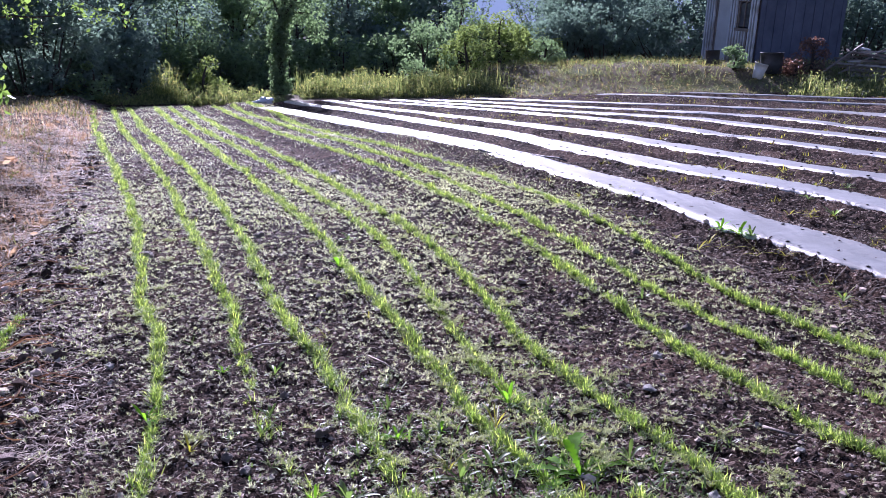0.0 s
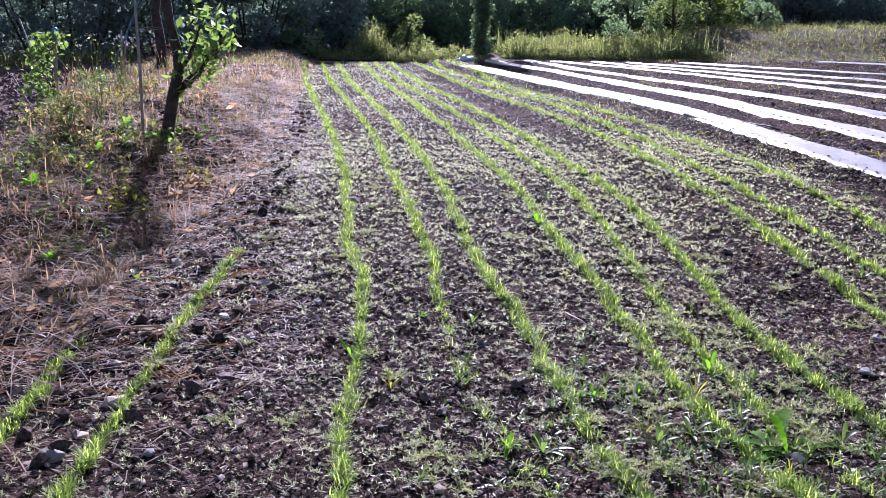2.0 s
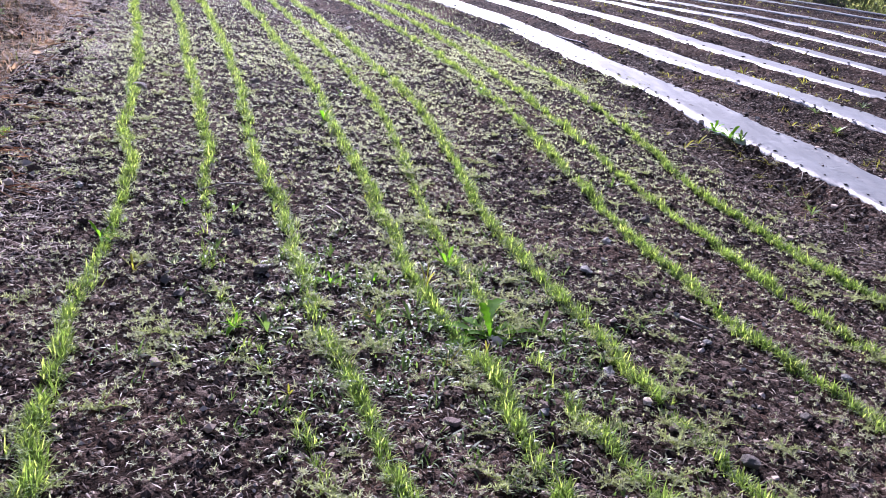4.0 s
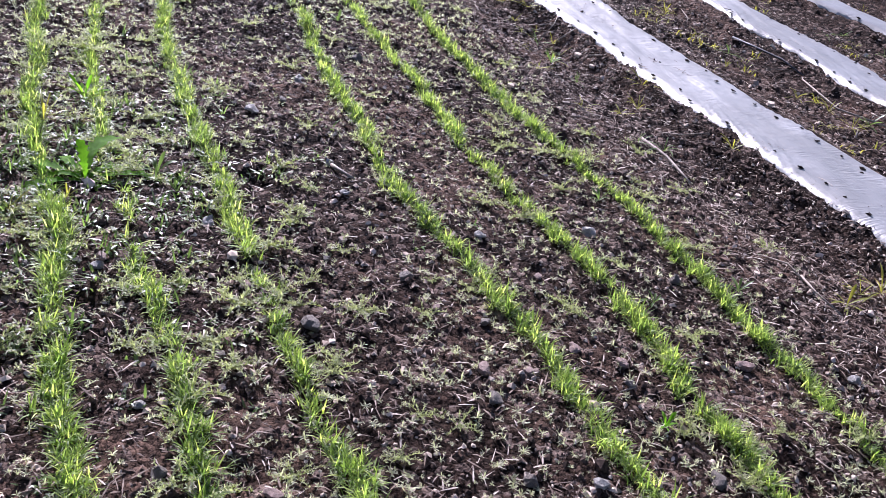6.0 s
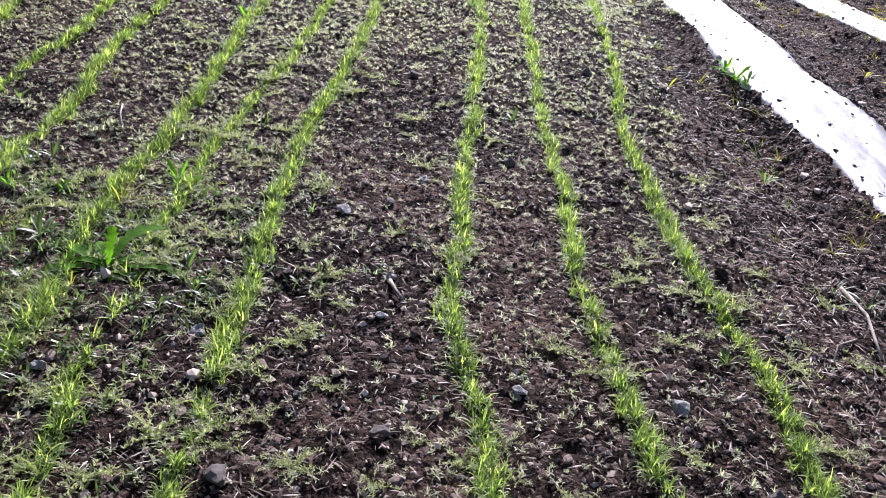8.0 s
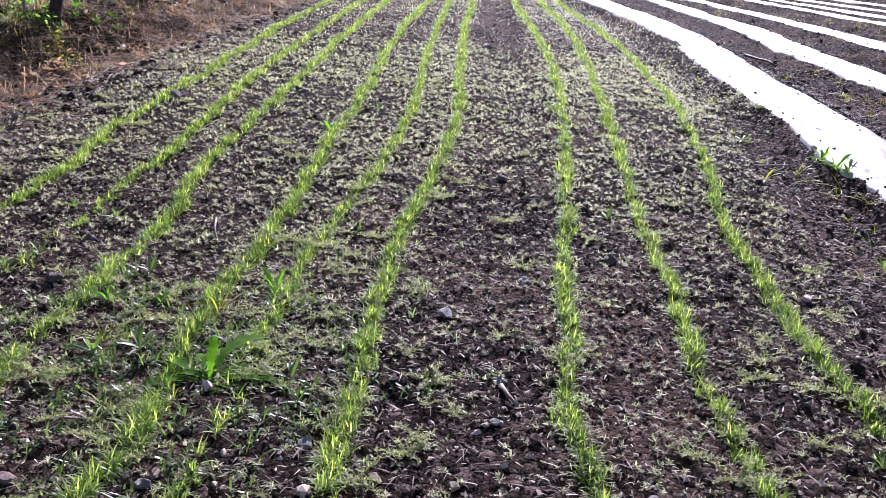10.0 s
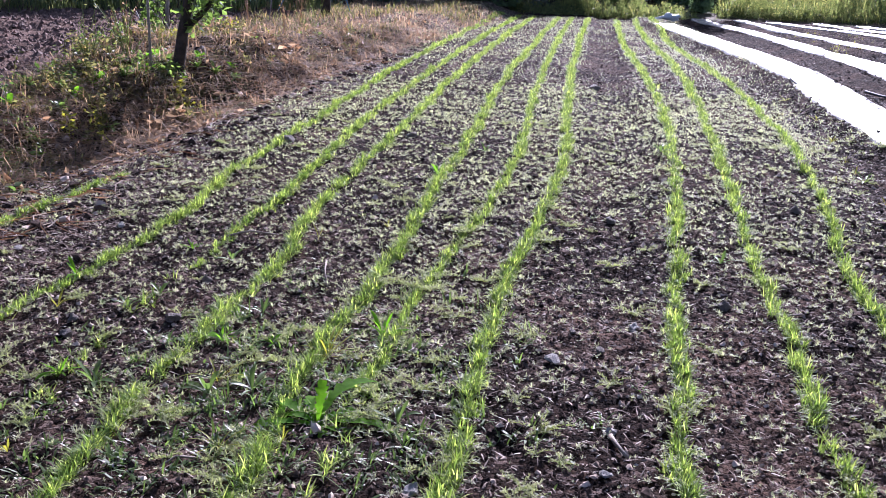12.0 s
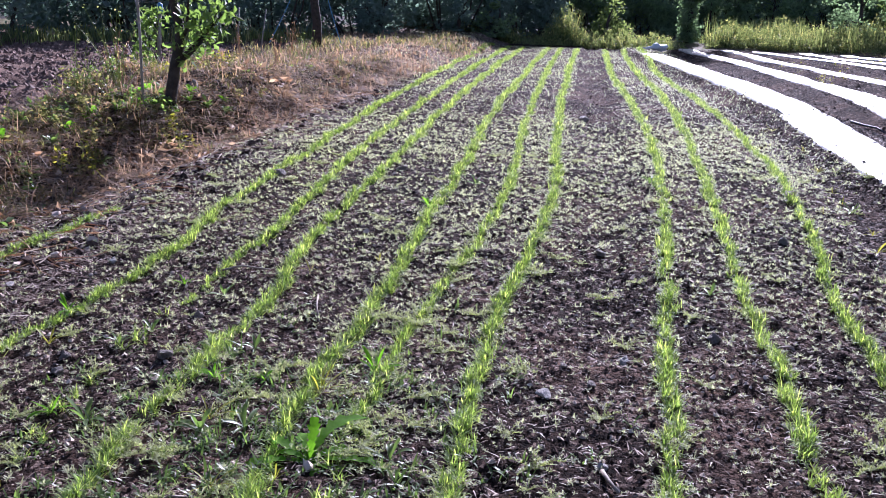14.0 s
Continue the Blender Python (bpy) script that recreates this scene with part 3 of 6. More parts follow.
x, y = strewn(R, 44000, -1.5, 4.6, 0.7, 10.0, 1.6)
keep = (x > -0.35) | (y > 4.0) | (R.uniform(0, 1, len(x)) < 0.35)
x, y = x[keep], y[keep]
litter = blades(Shape(), on_land(x, y, -0.007), R.uniform(0, 6.28, len(x)), R.uniform(0.004, 0.015, len(x)), R.uniform(0.002, 0.0050, len(x)), R.uniform(1.0, 4.0, len(x)), 1.0)
x, y = strewn(R, 11000, -0.6, 18.0, 7.0, 23.0, 1.2)
blades(litter, on_land(x, y, -0.006), R.uniform(0, 6.28, len(x)), R.uniform(0.01, 0.03, len(x)), R.uniform(0.005, 0.012, len(x)), R.uniform(1.0, 4.0, len(x)), 1.0)
x, y = strewn(R, 17000, 3.5, 7.6, 0.9, 9.0, 1.3)
gap = np.min(np.abs(np.stack([x - bed_middle(k, y) for k in range(3)])), 0)
x, y = x[gap > 0.34], y[gap > 0.34]
blades(litter, on_land(x, y, -0.008), R.uniform(0, 6.28, len(x)), R.uniform(0.006, 0.020, len(x)), R.uniform(0.003, 0.007, len(x)), R.uniform(1.0, 4.5, len(x)), 1.0)
x, y = strewn(R, 12000, -1.3, -0.12, 3.2, 11.0, 1.1)
blades(litter, on_land(x, y, -0.008), R.uniform(0, 6.28, len(x)), R.uniform(0.008, 0.026, len(x)), R.uniform(0.003, 0.007, len(x)), R.uniform(1.0, 4.5, len(x)), 1.0)
single("plant_litter", litter, LITTER, "dry bits of stalk and leaf strewn on the soil", "litter", kind="stuff")


x, y = strewn(R, 34000, -11.0, -2.3, 5.0, 17.0)
plot = Shape()
crumbs(plot, x, y, 0.025 + 0.085 * R.uniform(0, 1, len(x)) ** 3, R)
single("ploughed_clods", plot, PLOT_CLOD, "reddish brown clods of the ploughed plot", "soil", kind="stuff")
x, y = strewn(R, 6500, 3.6, 6.0, 0.9, 7.5, 1.3)
brown = blades(Shape(), on_land(x, y, -0.008), R.uniform(0, 6.28, len(x)), R.uniform(0.005, 0.016, len(x)), R.uniform(0.002, 0.006, len(x)), R.uniform(1.0, 4.0, len(x)), 1.0)
single("dry_litter", brown, LITTER, "brown dry stalks and leaf bits between the beds", "litter", kind="stuff")


# ---- crop rows ----
def arching(shape, base, azimuth, length, width, rise, droop):
    """Many arching blades at once: each one a folded ribbon of three spans that ends in a point."""
    n = len(base)
    out = np.stack([np.cos(azimuth), np.sin(azimuth), np.zeros(n)], 1)
    across = np.stack([-np.sin(azimuth), np.cos(azimuth), np.zeros(n)], 1)
    up = np.array([0.0, 0.0, 1.0])
    p, rings = base, []
    for i, w in enumerate((0.55, 1.0, 0.8)):
        rings += [p - across * (width * w / 2)[:, None], p + across * (width * w / 2)[:, None]]
        a = rise - droop * (i + 0.4) / 2.4
        p = p + (length / 3)[:, None] * (out * np.cos(a)[:, None] + up * np.sin(a)[:, None])
    v = np.stack(rings + [p], 1).reshape(-1, 3)
    k = np.arange(n)[:, None] * 7
    shape.add(v, np.concatenate([k + [0, 1, 3, 2], k + [2, 3, 5, 4]]))
    shape.f.append((k + [4, 5, 6]) + shape.n - len(v))
    return shape


def crop_row(ys, xs, y0, y1, seed, wide=0.020, thin=None):
    rng = np.random.default_rng(100 + seed)
    s = Shape()
    fine_y, line = smooth_line(ys, xs, 0.38)
    # stretches of the row: tufts for each metre, blades for each tuft, blade length and width
    for a, b, tufts, per, size, w in ((y0, 0.75, 70, 10, 1.0, 0.0045), (0.75, 4.5, 205, 14, 0.86, 0.0038), (4.5, 8.0, 160, 12, 0.88, 0.0044), (8.0, 14.0, 115, 9, 0.95, 0.0066), (14.0, y1, 75, 8, 1.1, 0.0110)):
        a, b = max(a, y0), min(b, y1)
        if b <= a:
            continue
        n = int((b - a) * tufts)
        y = rng.uniform(a, b, n)
        strength = 0.62 + 0.85 * fractal(y * 1.6, y * 0 + seed * 3.1, 3, 60 + seed)
        clump = lattice(y * 7, y * 0 + seed, 70 + seed)
        keep = rng.uniform(0, 1, n) < np.clip(strength * (0.36 + 1.0 * clump), 0, 1)
        if thin is not None:
            keep &= rng.uniform(0, 1, n) < thin(y)
        y, st, cl = y[keep], strength[keep], clump[keep]
        n = len(y)
        wob = 0.030 * (fractal(y * 1.4, y * 0 + seed * 1.7, 2, 80 + seed) - 0.5) + 0.030 * (lattice(y * 6, y * 0, 90 + seed) - 0.5)
        x = np.interp(y, fine_y, line) + wob + rng.normal(0, wide * 0.62, n) * (0.45 + 0.55 * st) * (1 + 0.04 * np.maximum(y - 5, 0))
        vigour = (0.55 + 0.45 * st + 0.25 * cl) * rng.uniform(0.7, 1.2, n)
        m = np.repeat(np.arange(n), rng.integers(int(per * 0.55), int(per * 1.4) + 1, n))
        k = len(m)
        bx, by = x[m] + rng.normal(0, 0.006, k), y[m] + rng.normal(0, 0.007, k)
        arching(s, on_land(bx, by, 0.003), rng.uniform(0, 6.283, k), size * rng.uniform(0.032, 0.066, k) * vigour[m], w * rng.uniform(0.6, 1.2, k), rng.uniform(0.85, 1.5, k), rng.uniform(0.1, 1.6, k))
    return single("crop_row", s, SPROUT, "row of short bright green seedlings sown in dark soil", "seedlings", "rows of seedlings", "stuff")


THIN = {"b": lambda y: 0.16 + 0.7 * step(3.7, 4.3, y), "e": lambda y: 0.12 + 0.65 * (1 - step(1.9, 2.1, y) + step(2.7, 3.0, y))}
for i, (row, xs) in enumerate(ROW_LINES.items()):
    crop_row([-3.0] + ROWS_Y, [xs[0] + 0.03] + xs, -2.3 + 0.15 * (i % 3), 22.6, i, 0.023 if row not in THIN else 0.020, THIN.get(row))
crop_row([1, 3.5, 4, 4.5, 5], [-0.84, -0.72, -0.67, -0.59, -0.52], 1.2, 4.95, 20)
crop_row([1.4, 4], [-1.17, -1.04], 1.5, 3.75, 21)

# ---- pale seedlings all over the sown strip ----
x, y = strewn(R, 80000, -1.0, 4.2, 0.8, 9.0, 1.45)
dens = 0.15 + 1.25 * fractal(x * 1.3, y * 1.3, 3, 120) - 0.28 * (np.abs(x - furrow(y)) < 0.24) - 0.7 * step(3.5, 3.75, x) - 0.10 * step(1.9, 2.2, x) * (1 - step(3.5, 5.5, y))
dens *= (1 - 0.8 * (1 - step(-0.85, -0.10, x)) * step(3.6, 5.0, y)) * (0.38 + 0.62 * step(1.8, 6.0, y)) * (1 - 0.6 * step(7.2, 9.0, y))
keep = R.uniform(0, 1, len(x)) < dens * 0.90
x, y = np.concatenate([x[keep], R.uniform(-1.3, 4.0, 2600)]), np.concatenate([y[keep], R.uniform(-2.4, 1.0, 2600)])


def sprigs(shape, x, y, size, leaves, rng):
    """Tiny spreading weeds: narrow leaves round one root, the outer ones lying lower, with side leaves near their tips."""
    n = len(x)
    m = np.repeat(np.arange(n), leaves)
    k = len(m)
    turn = rng.uniform(0, 6.283, n)[m] + np.tile(np.arange(leaves), n) * 6.283 / leaves + rng.normal(0, 0.35, k)
    length = size[m] * rng.uniform(0.45, 0.95, k)
    rise = rng.uniform(0.15, 1.1, k)
    root = on_land(x, y, -0.006)[m]
    arching(shape, root, turn, length, length * rng.uniform(0.12, 0.20, k) + 0.0004 * np.maximum(y[m] - 3, 0), rise, rng.uniform(-0.8, 1.6, k))
    side = rng.uniform(0, 1, k) < 0.75
    way = np.stack([np.cos(turn) * np.cos(rise), np.sin(turn) * np.cos(rise), np.sin(rise) * 0.8], 1)
    tip = root + way * (length * rng.uniform(0.45, 0.8, k))[:, None]
    arching(shape, tip[side], (turn + rng.choice((-0.9, 0.9), k))[side], length[side] * 0.5, length[side] * 0.15, rise[side] * 0.8, np.full(side.sum(), 0.2))
    return shape


pale = sprigs(Shape(), x, y, (0.85 + 0.04 * np.maximum(y - 3, 0)) * (0.010 + 0.024 * R.uniform(0, 1, len(x)) ** 2.0), 9, R)
x, y = strewn(R, 50000, -1.5, 4.2, 6.8, 23.0, 1.5)
x = x - 0.05 * np.maximum(y - 7.0, 0)
keep = R.uniform(0, 1, len(x)) < -0.15 + 1.6 * fractal(x * 1.7, y * 0.9, 3, 130) - 0.5 * (np.abs(x - furrow(y)) < 0.25)
x, y = x[keep], y[keep]
blades(pale, on_land(x, y, 0.0), R.uniform(0, 6.283, len(x)), R.uniform(0.018, 0.04, len(x)) * (0.65 + 0.35 * step(8, 14, y)), R.uniform(0.006, 0.014, len(x)) * (0.65 + 0.35 * step(8, 14, y)), R.uniform(0.4, 2.4, len(x)), 1.0)
single("pale_seedlings", pale, PALE_WEED, "tiny pale grey-green weed seedlings covering the soil", "weeds", kind="stuff")


# ---- beds under film ----
HOLES = []
for s in range(4):
    vs, fs = lump(40 + s, 0.35, 0.9, 0)
    hole_shape = Shape().add(vs, fs)
    HOLES.append(hole_shape.mesh("planting_hole", HOLE))


def film_half(k, y):
    """Half the width of the film on bed k."""
    return (0.305 if k == 0 else 0.25 if k == 1 else 0.225) - 0.03 * step(12, 19, y)


def film_sway(k, y):
    return (0.07 if k == 0 else 0.22) * (fractal(y * 0.6, y * 0, 3, 220 + k) - 0.5)


def mulch_film(k):
    rng = np.random.default_rng(300 + k)
    y1 = float(far_edge(np.array([bed_middle(k, 21.0)]))[0]) - (2.8 if k == 0 else 0.4)
    ys = np.concatenate([np.arange(-2.5, 0.2, 0.08), np.arange(0.2, 8.5, 0.016), np.arange(8.5, y1, 0.05)]) if k < 2 else np.arange(-2.5, y1, 0.08)
    us = np.linspace(-1, 1, 33 if k < 2 else 13)
    U, Y = np.meshgrid(us, ys)
    side = np.sign(U) * 3
    half = film_half(k, Y) * (1 + (0.34 if k == 0 else 0.62) * (fractal(Y * 1.3, Y * 0 + side, 3, 200 + k) - 0.5) + 0.16 * (fractal(Y * 4, Y * 0 + side, 2, 210 + k) - 0.5))
    X = bed_middle(k, Y) + U * half + film_sway(k, Y)
    Z = land(X, Y, False) + 0.022
    edge = np.abs(U)
    near = (1 - step(7.5, 9.0, Y)) if k < 2 else 0.0
    wr = 0.014 * (fractal(U * 2.2 + Y * 1.4, Y * 3.2 - U * 3, 3, 230 + k) - 0.5)
    # folds pulled aslant from hole to hole along both shoulders
    slant = Y * 26 + np.sign(U) * edge * 30 + 7 * fractal(Y * 1.6, U * 1.5, 2, 240 + k)
    pleat = 0.0105 * (1 - np.abs(np.sin(slant))) * step(0.45, 0.7, edge) * (1 - 0.6 * step(0.92, 1.0, edge)) * step(0.30, 0.65, lattice(Y * 2.6, side, 250 + k)) * near
    sunk = (0.012 if k < 2 else 0.016) * step(0.72, 0.92, edge) + 0.05 * step(0.90, 1.0, edge) + (0.0 if k < 2 else 0.014 * step(0.68, 0.82, fractal(Y * 1.5, U * 0 + k * 7.7, 2, 280 + k)))
    Z = Z + wr + pleat - sunk
    ob = empty("mulch_film", Matrix.Identity(4), "wrinkled silvery plastic film stretched over a raised bed", "mulch film", "film-covered beds")
    ids = np.arange(U.size).reshape(U.shape)
    part("film", Shape().add(np.stack([X, Y, Z], 2).reshape(-1, 3), np.stack([ids[:-1, :-1], ids[:-1, 1:], ids[1:, 1:], ids[1:, :-1]], 2).reshape(-1, 4)), FILM, ob, smooth=True)
    far = Shape()
    for sgn in (-1, 1):
        y = 0.7
        while y < y1 - 0.3:
            y += (rng.uniform(0.12, 0.19) if y < 10 else rng.uniform(0.2, 0.34)) * (1.0 if k < 2 else 2.5)
            u = sgn * (rng.uniform(0.62, 0.80) if sgn < 0 else rng.uniform(0.52, 0.76))
            x = float(bed_middle(k, y) + u * film_half(k, np.array(y)) + film_sway(k, np.array(y)))
            z = float(land(np.array([x]), np.array([y]), False)[0]) + 0.023
            size = rng.uniform(0.032, 0.055) if y < 9.5 else rng.uniform(0.02, 0.04)
            if rng.uniform() < 0.12:
                continue
            if k < 2 and y < 9.5:
                at = pose(x, y, z, 0, 0, rng.uniform(60, 120)) @ Matrix.Diagonal((size, size * rng.uniform(0.55, 0.8), size * 0.6, 1))
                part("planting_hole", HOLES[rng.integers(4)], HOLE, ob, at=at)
            else:
                vs, fs = CLODS[rng.integers(6)]
                far.add(vs * [size * 1.2, size, size * 0.5] + [x, y, z], fs)
    tagged(part("planting_hole", far, HOLE, ob, "near-black soil lumps standing in for shaded planting holes in the film"), kind="stuff")


for k in range(len(BEDS)):
    mulch_film(k)

# soil thrown over the edges of the film
edging = Shape()
for k in range(len(BEDS)):
    n_ = 2600 if k == 0 else 1800 if k == 1 else 1300
    y = 0.6 + 20.0 * R.uniform(0, 1, n_) ** (1.9 if k < 2 else 1.0)
    y = np.minimum(y, far_edge(bed_middle(k, y)) - 0.4)
    side = np.where(R.uniform(0, 1, n_) < 0.5, -1.0, 1.0)
    x = bed_middle(k, y) + film_sway(k, y) + side * film_half(k, y) * (1.10 + R.normal(0, 0.13, n_))
    heap = fractal(y * 2.2, side * 5 + k, 2, 290 + k)
    x, y, heap = x[heap > 0.36], y[heap > 0.36], heap[heap > 0.36]
    crumbs(edging, x, y, R.uniform(0.008, 0.026, len(x)) * (0.55 + heap) * (1 + 0.04 * y), R)
single("bed_edge_soil", edging, CLOD, "crumbs of soil heaped along the edges of the film", "soil", kind="stuff")


x = R.uniform(5.0, 19.0, 5200)
y = 2.5 + 19.0 * R.uniform(0, 1, len(x))
gap = np.min(np.abs(np.stack([x - bed_middle(k, y) for k in range(len(BEDS))])), 0)
keep = (gap > 0.22) & (y < far_edge(x)) & (R.uniform(0, 1, len(x)) < -0.3 + 1.5 * fractal(x * 1.2, y * 1.2, 2, 310))
x, y = np.repeat(x[keep], 5), np.repeat(y[keep], 5)
x, y = x + R.normal(0, .02, len(x)), y + R.normal(0, .02, len(x))
alley = blades(Shape(), on_land(x, y, .004), R.uniform(0, 6.283, len(x)), R.uniform(.02, .07, len(x)), R.uniform(.004, .010, len(x)), R.uniform(.3, 1.8, len(x)), 1.0)
single("alley_weeds", alley, YELLOW_GRASS, "small scattered green weeds between the film-covered beds", "weeds", kind="stuff")


# ---- stones ----
STONE_MESH = []
for s, m in ((1, STONE), (2, STONE_PALE), (3, STONE_RED), (4, STONE), (5, STONE_PALE), (6, STONE), (7, STONE_RED), (8, STONE)):
    vs, fs = lump(s * 11, 0.62, 0.45, 1)
    STONE_MESH.append(Shape().add(vs, fs).mesh("stone", m))
LABELS = {"grey_stone": "rough grey field stone lying on the soil", "pale_stone": "pale whitish stone lying on the soil", "brownish_stone": "brownish angular stone lying on the soil"}


def stone(x, y, size, kind, turn):
    me = STONE_MESH[kind]
    ob = single("stone", me, None, LABELS[me.materials[0].name], "stone", "field stones")
    ob.matrix_basis = pose(x, y, rest(x, y) - size * 0.06, 0, 0, turn) @ Matrix.Diagonal((size, size, size, 1))


for i, (x, y, s, kd) in enumerate([
        (1.18, 1.39, 0.05, 1), (2.71, 3.83, 0.075, 3), (0.68, 3.16, 0.080, 0), (1.16, 2, 0.06, 2), (1.47, 2.04, 0.05, 4), (1.8, 2.29, 0.065, 4), (2, 1.72, 0.07, 5),
        (2.09, 3.17, 0.070, 1), (2.69, 2.18, 0.05, 1), (3.14, 2.19, 0.085, 4), (3.31, 1.88, 0.065, 3), (3.6, 1.31, 0.05, 4), (2.34, 1.93, 0.055, 5), (2.56, 1.47, 0.05, 6),
        (2.41, 1.37, 0.06, 0), (2.38, 1.09, 0.055, 3), (2.55, 1.05, 0.05, 1), (2.87, 1.01, 0.06, 5), (1.78, 1.12, 0.05, 2), (1.56, 1.22, 0.05, 3), (1.54, 1.46, 0.035, 1),
        (2.36, 3.54, 0.065, 4), (2.25, 3.32, 0.05, 0), (2.3, 2.72, 0.04, 4), (2.29, 2.47, 0.045, 1), (2.01, 2.16, 0.045, 2), (0.85, 6.22, 0.12, 0), (0.33, 3.07, 0.06, 3),
        (1.96, 8.97, 0.13, 5), (-0.09, 4.12, 0.055, 4), (-0.36, 3.72, 0.05, 1), (2.24, 4.87, 0.08, 0), (0.77, 4.85, 0.05, 4), (-1.38, 7.7, 0.14, 3), (0.1, 5.87, 0.11, 5),
        (3.36, 6.09, 0.10, 0), (3.18, 5.15, 0.08, 3), (-1.27, 3.98, 0.085, 4), (-1.17, 3.99, 0.08, 0), (-0.86, 2.69, 0.075, 4), (-0.92, 2.77, 0.04, 1), (-0.58, 2.7, 0.05, 1),
        (-0.42, 3.33, 0.08, 2), (-0.43, 2.97, 0.05, 5), (0.38, 2.95, 0.06, 0), (0.61, 3.59, 0.06, 3), (2.74, 1.56, 0.05, 6), (2.43, 1.49, 0.06, 2), (2.52, 1.71, 0.045, 0),
        (3.26, 1.42, 0.06, 2), (2.85, 1.46, 0.05, 6), (2.8, 1.93, 0.035, 2), (1.06, 3.11, 0.05, 6), (2.14, 3.45, 0.04, 0)]):
    stone(x, y, s, kd, 47 * i)
rs = random.Random(5)
for i in range(150):
    y = 0.8 + 6.5 * rs.random() ** 1.6
    stone(rs.uniform(-1.5, 5.4) if i % 3 else rs.uniform(1.4, 3.6), y, 0.014 + 0.03 * rs.random() ** 2, rs.choice((0, 2, 3, 5, 6, 7)), rs.uniform(0, 360))


# ---- weeds ----
def strip_leaf(shape, base, azimuth, length, width, rise, droop, lobes=0, n=9):
    """One arching leaf with a midrib fold; lobes: how often its edge is toothed."""
    t = np.linspace(0, 1, n)
    r = length * (t * math.cos(rise) + 0.0)
    z = length * (t * math.sin(rise) - droop * t * t)
    w = width * np.sin(np.pi * np.clip(0.12 + 0.88 * t, 0, 1)) ** 0.8 * (0.35 + 0.9 * t) * 0.75
    if lobes:
        w = w * (0.66 + 0.55 * ((t * lobes + 0.15 * np.sin(9 * t)) % 1.0) ** 1.5)
    c, s = math.cos(azimuth), math.sin(azimuth)
    mid = np.stack([base[0] + c * r, base[1] + s * r, base[2] + z], 1)
    off = np.stack([-s * w / 2, c * w / 2, np.abs(w) * 0.22], 1)
    offr = off * [-1, -1, 1]
    v = np.concatenate([mid + off, mid, mid + offr])
    f = [(i, i + 1, n + i + 1, n + i) for i in range(n - 1)] + [(n + i, n + i + 1, 2 * n + i + 1, 2 * n + i) for i in range(n - 1)]
    return shape.add(v, f)


def jagged_leaf(shape, azimuth, length, width, rise, droop, seed, n=40):
    """A long leaf with uneven backward teeth, a pale fold and a wavy edge."""
    r = np.random.default_rng(seed)
    t = np.linspace(0, 1, n)
    run = np.cumsum(np.cos(np.clip(rise - droop * t * 2.2, -0.5, 1.5))) / n * length
    z = np.cumsum(np.sin(np.clip(rise - droop * t * 2.2, -0.5, 1.5))) / n * length
    env = width * np.clip(0.16 + 1.15 * t ** 0.9, 0, 1) * np.sqrt(np.clip(1 - t ** 5, 0.0, 1))
    turn = azimuth + 0.35 * r.normal() * t * t
    mid = np.stack([run * np.cos(turn), run * np.sin(turn), z], 1)
    out = []
    for side in (1, -1):
        teeth = 0.55 + 0.55 * (((t ** 0.8) * r.uniform(6, 8) + r.uniform(0, 1)) % 1.0)
        w = env / 2 * teeth * (0.85 + 0.3 * lattice(t * 5, t * 0 + side, seed))
        lift = 0.30 * w + 0.10 * width * (lattice(t * 7, t * 0 + side * 3, seed + 1) - 0.5)
        out.append(mid + np.stack([-np.sin(turn) * w * side, np.cos(turn) * w * side, lift], 1))
    v = np.concatenate([out[0], mid, out[1]])
    f = [(i, i + 1, n + i + 1, n + i) for i in range(n - 1)] + [(n + i, n + i + 1, 2 * n + i + 1, 2 * n + i) for i in range(n - 1)]
    return shape.add(v, f)


# the large toothed rosette
big = empty("rosette_weed", pose(1.455, 2.55, rest(1.455, 2.55)), "large rosette weed with long toothed green leaves", "weed")
for i, (az, ln_, wd, rise, dr) in enumerate(((82, .23, .062, 48, 22), (160, .22, .058, 40, 34), (5, .24, .052, 32, 28), (95, .13, .046, 72, 12), (335, .17, .050, 30, 36), (200, .20, .055, 28, 26), (40, .15, .048, 48, 34), (125, .16, .052, 46, 30), (262, .12, .046, 40, 60), (300, .13, .044, 34, 46), (225, .15, .045, 22, 30), (180, .12, .042, 60, 45))):
    part("leaf", jagged_leaf(Shape(), radians(az), ln_ * 1.12, wd * 1.0, radians(rise * .8), radians(dr), 40 + i), BROAD, big, smooth=True)
part("dry_leaf", strip_leaf(Shape(), (0, 0, 0.01), radians(262), .09, .03, radians(5), .12), STRAW, big, "withered pale leaf at the foot")


def star_weed(x, y, size, seed, mat, name="leafy_weed", label="small leafy green weed in the soil", narrow=0.2, count=8, steep=(25, 70)):
    r = random.Random(seed)
    ob = empty(name, pose(x, y, rest(x, y), 0, 0, r.uniform(0, 360)), label, "weed", "single weeds")
    for i in range(count):
        L = size * r.uniform(0.6, 1.1)
        part("leaf", strip_leaf(Shape(), (0, 0, 0.004), i * 2.4 + r.uniform(-.4, .4), L, L * narrow * r.uniform(.8, 1.2), radians(r.uniform(*steep)), r.uniform(.15, .5), 0, 7), mat, ob, smooth=True)


